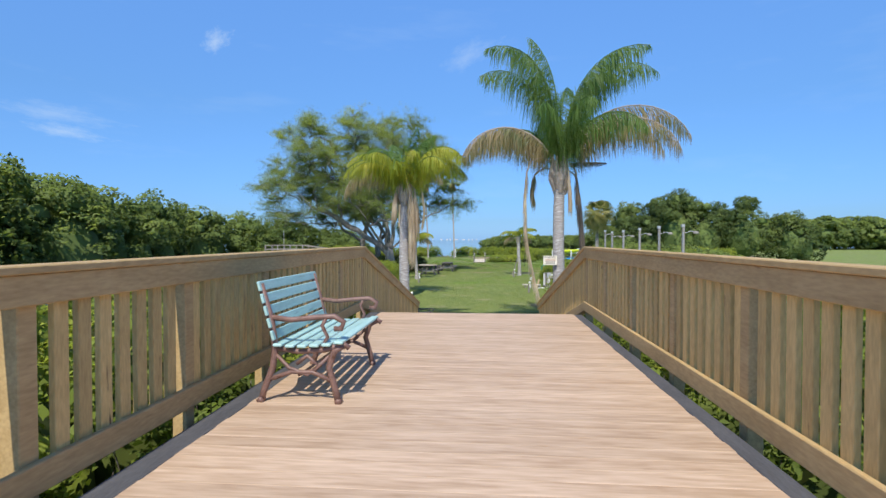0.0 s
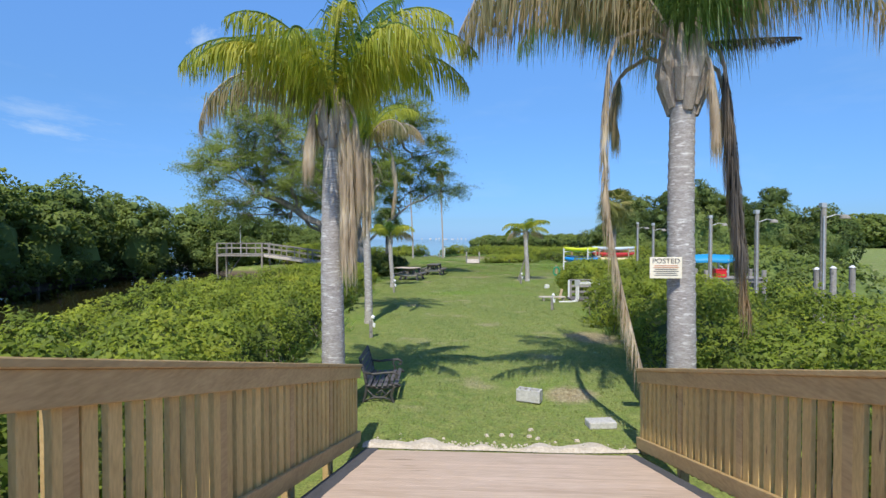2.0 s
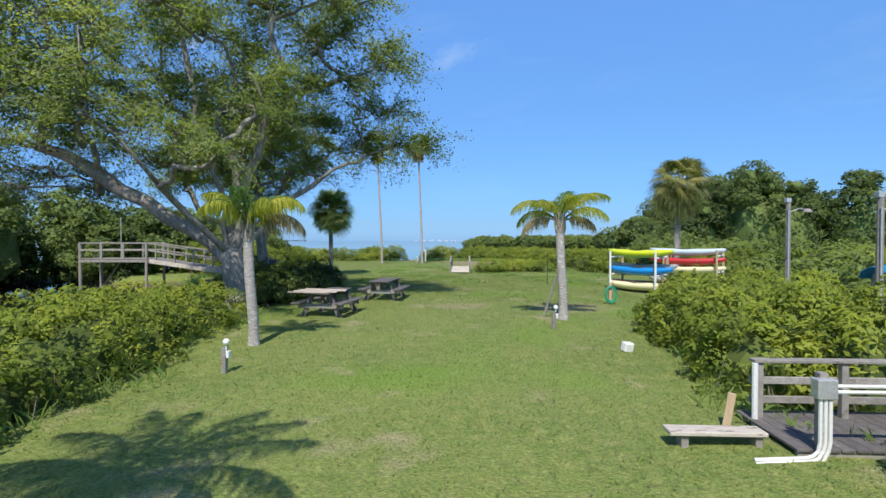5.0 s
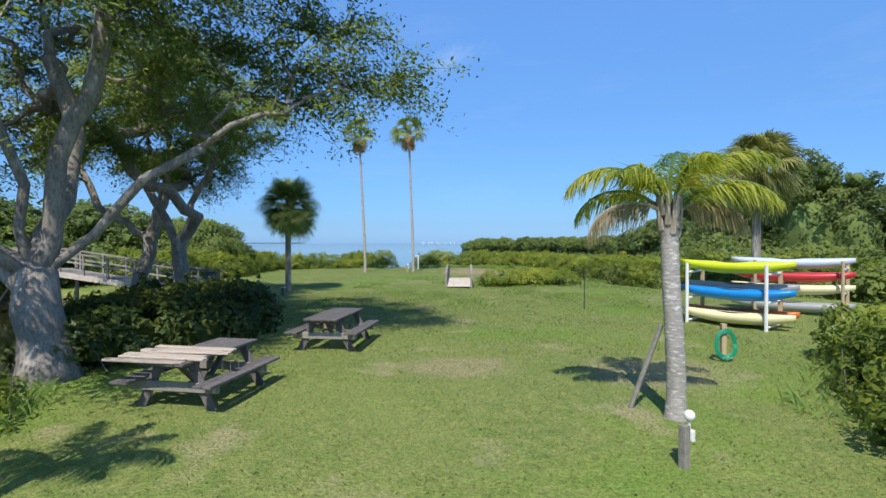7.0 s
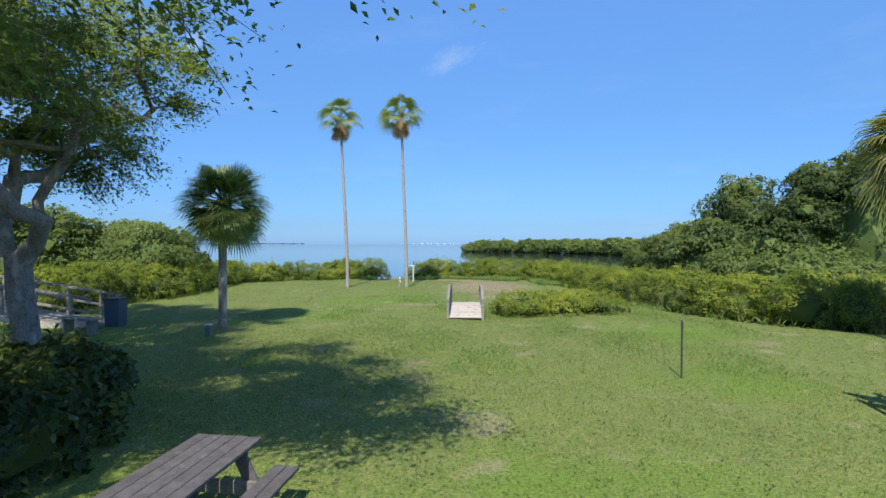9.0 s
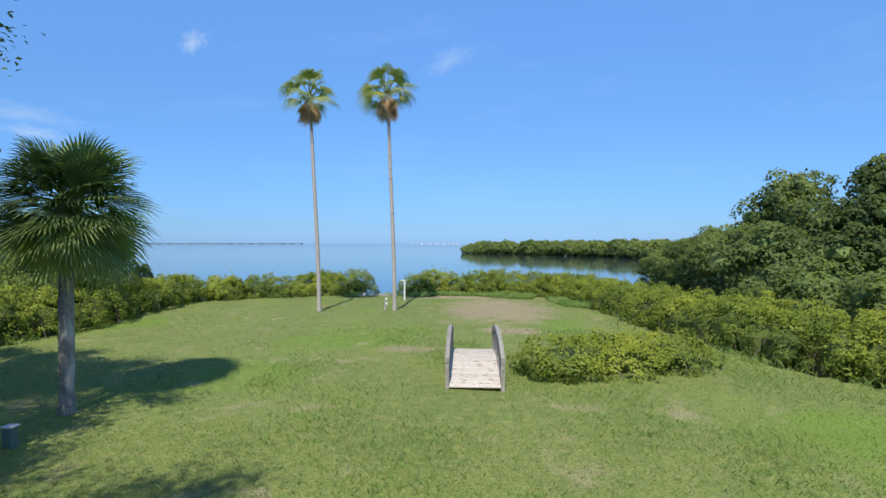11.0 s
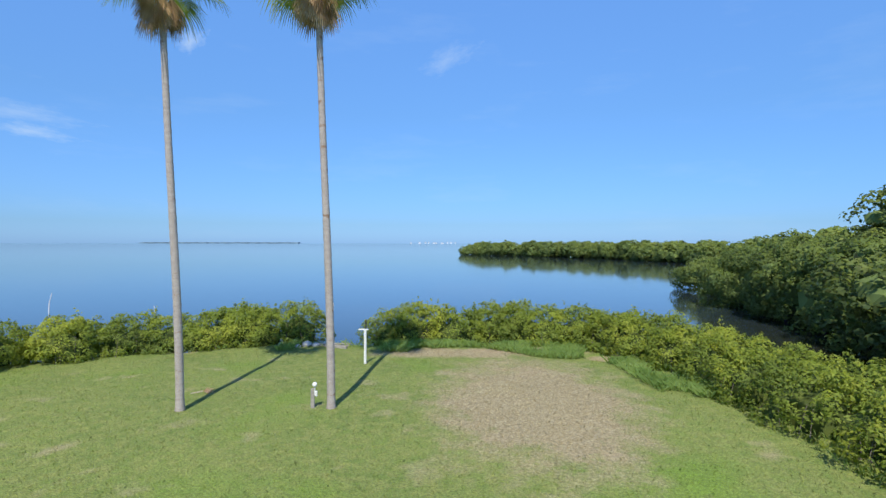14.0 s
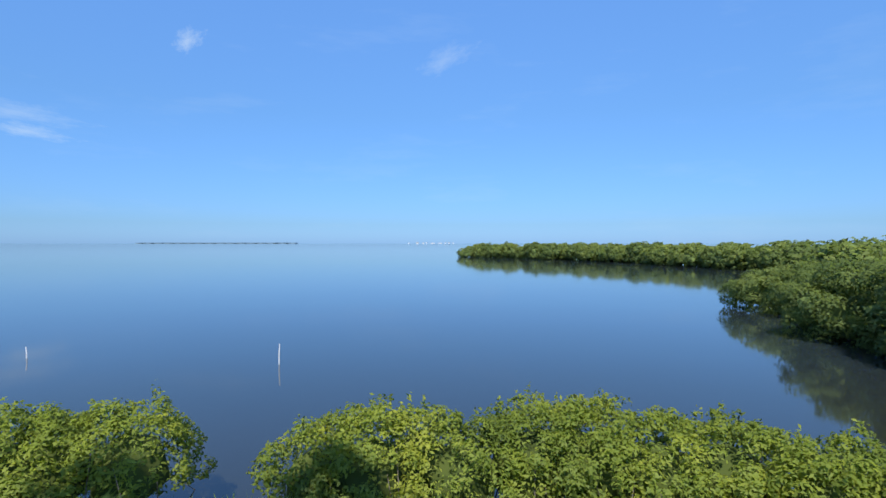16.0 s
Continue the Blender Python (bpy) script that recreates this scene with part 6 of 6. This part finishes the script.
gz = float(ground_z(5.7, 44.3))
TURN_K = -43.0
ax, ay = math.cos(radians(TURN_K)), math.sin(radians(TURN_K))
kayak_rack((5.7, 44.3, gz), TURN_K, 1.92, "kayak rack of white pipe uprights and timber posts on the lawn")
rows_k = ((0, LIME, "lime-yellow plastic kayak on the top arms of the rack", 0.3, 1.40), (0, SKYB, "bright blue plastic kayak on the middle arms of the rack", 0.3, 0.68), (0, CREAM, "cream-yellow plastic kayak on the lowest arms of the rack", 0.28, 0.06), (0, ORANGE, "orange-brown plastic kayak behind the cream one", 0.72, 0.10), (0, GREYPL, "grey plastic kayak behind the blue one", 0.72, 0.80))
for _, c, lab, off, z in rows_k:
    cx, cy = 5.7 + ax * 1.12 - ay * off, 44.3 + ay * 1.12 + ax * off
    kayak((cx, cy, gz + z + 0.2), TURN_K + (180 if c in (ORANGE,) else 0), 2.75, 0.52 if off < 0.5 else 0.42, c, lab)
bx, by = 8.7, 46.4
gz2 = float(ground_z(bx, by))
kayak_rack((bx, by, gz2), TURN_K + 8, 2.2, "second kayak rack of raw timber posts", False)
ax2, ay2 = math.cos(radians(TURN_K + 8)), math.sin(radians(TURN_K + 8))
for c, lab, off, z in ((PALEBLUE, "pale blue-white plastic kayak on the top arms", 0.35, 1.40), (RED, "red plastic kayak on the middle arms", 0.35, 0.98), (GREYPL, "grey plastic kayak on the lowest arms", 0.3, 0.06), (CREAM, "cream plastic kayak below the red one", 0.35, 0.60)):
    kayak((bx + ax2 * 0.9 - ay2 * off, by + ay2 * 0.9 + ax2 * off, gz2 + z + 0.2), TURN_K + 8, 3.2, 0.5, c, lab)

GREENHOSE = plain("green_hose", (0.01, 0.27, 0.15))
hz = float(ground_z(4.43, 39.7))
hose = thing("garden_hose", (4.43, 39.7, hz), "green garden hose coiled on a short timber post", "garden hose")
board("post", (0.09, 0.09, 0.75), TANWOOD, hose, pose(0, 0, 0.33))
s = Shell()
pts = []
r6 = np.random.default_rng(6)
for k in range(180):
    a = k * 2 * math.pi / 20
    rr = 0.20 + 0.03 * math.sin(k * 0.7) + 0.02 * r6.random()
    pts.append((math.cos(a) * rr * 0.85, -0.07 - 0.010 * (k % 20) / 4, 0.33 + math.sin(a) * rr * 1.2))
s.tube(pts, 0.012, 6)
part("coil", s, GREENHOSE, hose)

# ---------------------------------------------------------------- picnic tables


def picnic_table(at, turn, label, loose=False):
    """Timber table with A-frames and two fixed benches; its length along local y."""
    root = thing("picnic_table", at, label, "picnic table", "picnic tables", "", turn)
    wood = DARKWOOD
    for k in range(5):
        board("top_plank", (0.138, 1.83, 0.038), wood, root, pose(-0.292 + 0.146 * k, 0, 0.70))
    for sx in (-1, 1):
        for k in range(2):
            board("seat_plank", (0.132, 1.83, 0.038), wood, root, pose(sx * (0.56 + 0.14 * k), 0, 0.42))
    for y in (-0.62, 0.62):
        board("seat_beam", (1.38, 0.038, 0.135), GREYWOOD, root, pose(0, y, 0.33))
        board("top_beam", (0.72, 0.038, 0.09), wood, root, pose(0, y, 0.635))
        for sx in (-1, 1):
            board("leg", (0.14, 0.038, 0.80), wood, root, pose(sx * 0.40, y + 0.04, 0.335, 0, sx * -26, 0))
    for y in (-0.38, 0.38):
        board("brace", (0.09, 0.55, 0.038), wood, root, pose(0, y, 0.47, 42 if y > 0 else -42, 0, 0))
    return root


tz = float(ground_z(-4.2, 37.5))
picnic_table((-4.42, 37.28, tz), -8, "weathered dark timber picnic table with pale loose planks on top")
stack = thing("plank_stack", (-4.72, 36.80, tz + 0.72), "pale bleached planks lying across the picnic table", "planks", "", "", -2)
for k, (y, x, w) in enumerate(((-0.38, -0.05, 1.15), (-0.2, 0.1, 1.25), (-0.02, 0.02, 1.2), (0.16, 0.22, 1.3), (0.3, 0.08, 1.2), (0.44, 0.2, 1.25))):
    board("plank", (w, 0.12, 0.03), OLDPLANK, stack, pose(x, y, 0.018 + 0.01 * (k % 2), 0, 1.0, r6.uniform(-4, 4)))
picnic_table((-3.36, 40.95, float(ground_z(-3.36, 40.9))), -5, "weathered dark timber picnic table standing in the tree's shade")

# ---------------------------------------------------------------- boardwalk on piles over the creek


def creek_dock():
    root = thing("raised_dock", (-22.1, 53.6, 0), "grey timber viewing platform on piles with a sloping gangway", "dock")
    for k in range(30):
        board("plank", (0.14, 2.0, 0.04), GREYWOOD, root, pose(-2.1 + 0.146 * k, 0.0, -0.42))
    for y in (-0.95, 0.95):
        board("rim", (4.4, 0.05, 0.2), GREYWOOD, root, pose(0.02, y, -0.53))
    for x in (-2.1, 2.1):
        for y in (-0.9, 0.9):
            s = Shell()
            s.tube([(x, y, -3.4), (x, y, 0.55)], 0.10 if x < 0 else 0.085, 10)
            part("stilt", s, GREYWOOD, root)
    for x in (-0.7, 0.7):
        for y in (-0.95, 0.95):
            board("post", (0.09, 0.09, 1.0), GREYWOOD, root, pose(x, y, 0.08))
    for y in (-0.95, 0.95):
        for z in (0.55, 0.12):
            board("rail", (4.3, 0.05, 0.09), GREYWOOD, root, pose(0, y, z))
    for z in (0.55, 0.12):
        board("rail", (0.05, 1.9, 0.09), GREYWOOD, root, pose(-2.1, 0, z))
    s = Shell()
    s.tube([(-1.6, 0.2, -2.4), (-0.3, 0.2, -0.6)], 0.05, 6)
    part("brace", s, GREYWOOD, root)
    s = Shell()
    s.tube([(-0.75, 0.9, -0.4), (-0.75, 0.9, 2.2)], 0.03, 6)
    part("mast", s, GREYMETAL, root)
    # gangway down towards the trees
    ln, drop = 7.6, -0.95
    a = math.degrees(math.atan2(-drop, ln))
    for k in range(46):
        u = (k + 0.5) / 46
        board("gangway_plank", (0.15, 1.3, 0.035), GREYWOOD, root, pose(2.2 + ln * u, -0.2 - 0.9 * u, -0.42 + drop * u, 0, a, -6.5))
    for y in (-0.85, 0.45):
        board("gangway_beam", (ln, 0.06, 0.24), PALEWOOD if y < 0 else GREYWOOD, root, pose(2.2 + ln / 2, y - 0.45, -0.55 + drop / 2, 0, a, -6.5))
        for z in (0.52, 0.1):
            board("gangway_rail", (ln, 0.05, 0.08), GREYWOOD, root, pose(2.2 + ln / 2, y - 0.45, z + drop / 2, 0, a, -6.5))
        for k in range(6):
            u = (k + 0.4) / 6
            board("post", (0.08, 0.08, 0.95), GREYWOOD, root, pose(2.2 + ln * u, y - 0.9 * u, 0.02 + drop * u))
    return root


creek_dock()
bin_ = thing("litter_bin", (-11.95, 52.4, float(ground_z(-11.95, 52.4))), "dark blue-grey plastic litter bin under the trees", "litter bin")
s = Shell()
s.box((0, 0, 0.42), (0.42, 0.42, 0.86), None, 1.12)
part("body", s, plain("slate_plastic", (0.07, 0.10, 0.16)), bin_)
board("lid", (0.52, 0.52, 0.06), DARKMETAL, bin_, pose(0, 0, 0.87))
bt = thing("timber_bench", (-12.2, 51.2, float(ground_z(-12.2, 51.2))), "low grey timber bench beside the gangway", "bench", turn=-20)
board("seat", (1.5, 0.35, 0.06), GREYWOOD, bt, pose(0, 0, 0.42))
for x in (-0.55, 0.55):
    board("leg", (0.1, 0.3, 0.42), GREYWOOD, bt, pose(x, 0, 0.19))

# ---------------------------------------------------------------- footbridge
bridge = thing("footbridge", (-0.82, 56.1, -1.36), "small arched footbridge with pale planks and grey side rails", "footbridge")
BL = 3.9


def arch(y):
    return 0.10 + 0.26 * (1 - (2 * y / BL) ** 2)


for k in range(26):
    y = -BL / 2 + BL * (k + 0.5) / 26
    a = math.degrees(math.atan(-0.26 * 8 * y / BL ** 2))
    board("plank", (1.12, 0.142, 0.035), PALEWOOD, bridge, pose(0, y, arch(y), a, 0, r6.uniform(-0.6, 0.6)))
for x in (-0.6, 0.6):
    s = Shell()
    n = 12
    for z0, z1, w in ((-0.14, 0.02, 0.05), (0.50, 0.62, 0.09), (0.28, 0.35, 0.04)):
        k = len(s.v)
        for i in range(n + 1):
            y = -BL / 2 + BL * i / n
            z = arch(y) * (1.25 if z0 > 0 else 1)
            s.v += [(x - w / 2, y, z + z0), (x + w / 2, y, z + z0), (x + w / 2, y, z + z1), (x - w / 2, y, z + z1)]
        for i in range(n):
            for j in range(4):
                a, b = k + i * 4 + j, k + i * 4 + (j + 1) % 4
                s.f.append((a, b, b + 4, a + 4))
        s.f.append((k, k + 1, k + 2, k + 3))
        s.f.append(tuple(k + n * 4 + j for j in (3, 2, 1, 0)))
    part("side_rail", s, GREYWOOD, bridge)
    for i in range(5):
        y = -BL / 2 + 0.06 + (BL - 0.12) * i / 4
        board("post", (0.085, 0.085, 0.80), GREYWOOD, bridge, pose(x, y, arch(y) + 0.2))

# ---------------------------------------------------------------- small things near the shore
s = thing("metal_stake", (3.47, 46.95, float(ground_z(3.47, 46.95))), "thin dark metal stake standing in the lawn", "stake")
q = Shell()
q.tube([(0, 0, -0.2), (0.01, 0, 1.15)], 0.018, 6)
part("rod", q, DARKMETAL, s)
q = Shell()
q.box((0.01, 0, 1.05), (0.05, 0.008, 0.14))
part("flange", q, DARKMETAL, s)
for k, (x, y, ln, a) in enumerate(((-6.3, 74.35, 1.5, 4), (-6.0, 73.95, 0.9, -12))):
    s = thing("driftwood_timber", (x, y, float(ground_z(x, y))), "grey weathered timber lying at the water's edge", "timber", turn=a)
    board("timber", (ln, 0.14, 0.12), GREYWOOD, s, pose(0, 0, 0.03), "", 0.015)
for k, (x, y, w) in enumerate(((-7.2, 74.3, 0.34), (-6.85, 74.2, 0.24), (-7.5, 74.1, 0.2))):
    s = thing("shore_rock", (x, y, float(ground_z(x, y))), "pale rough rock on the muddy bank", "rock", "shore rocks")
    q = cores([(0, 0, w * 0.2, w * 0.6, w * 0.5, w * 0.4)], 1.0)
    part("rock", q, CONCRETE, s)
s = thing("standpipe", (-4.4, 71.4, float(ground_z(-4.4, 71.4))), "white plastic standpipe with a short cross arm", "standpipe")
q = Shell()
q.tube([(0, 0, -0.2), (0, 0, 1.12)], 0.045, 10)
part("pipe", q, WHITE, s)
q = Shell()
q.tube([(-0.22, 0, 1.1), (0.10, 0, 1.1)], 0.022, 8)
part("arm", q, WHITE, s)
q = Shell()
q.tube([(0.02, 0, 1.1), (0.03, 0, 1.42)], 0.02, 8)
part("tap", q, DARKMETAL, s)
for x, y, h, l in ((-10.3, 90.2, 1.0, 0.04), (-23.5, 91.0, 0.6, -0.05), (-31.5, 91, 1.5, 0.3)):
    s = thing("channel_marker", (x, y, WATER_Z), "thin white marker pole standing in the shallow bay", "marker pole", "channel markers")
    q = Shell()
    q.tube([(0, 0, -1.0), (l * 0.3, 0, h * 0.5), (l, 0, h)], [0.03, 0.03, 0.022], 6)
    part("pole", q, WHITE, s)
s = thing("fallen_frond", (-8.0, 68.0, float(ground_z(-8.0, 68.0))), "brown fallen palm leaf lying on the grass", "palm leaf")
q = Shell()
fan_into(q, (0, 0, 0.05), 0.5, 0.02, 0.36, r6, 16, 0.1, 1.1, 0.15)
part("leaf", q, FANDEAD, s)
q = Shell()
q.tube([(0, 0, 0.05), (-0.25, -0.13, 0.02)], 0.012, 5)
part("stalk", q, BOOT, s)

# ---------------------------------------------------------------- deck planks, last
n_flat = int((CREST + 8.6) / PITCH_Y)
for k in range(n_flat):
    y = CREST - 0.07 - k * PITCH_Y
    board("plank", (DX1 - DX0, 0.1456, 0.036), DECK, deck, pose((DX0 + DX1) / 2 + r6.uniform(-0.006, 0.006), y, -0.02), "", 0.0012)
n_ramp = int((FOOT_Y - CREST) / (PITCH_Y * math.cos(math.atan(SLOPE))))
for k in range(n_ramp):
    y = CREST + 0.075 + k * PITCH_Y * math.cos(math.atan(SLOPE))
    board("plank", (DX1 - DX0, 0.1456, 0.036), RAMPW, deck, pose((DX0 + DX1) / 2 + r6.uniform(-0.006, 0.006), y, walk_z(y) - 0.02, slope_deg), "", 0.0012)
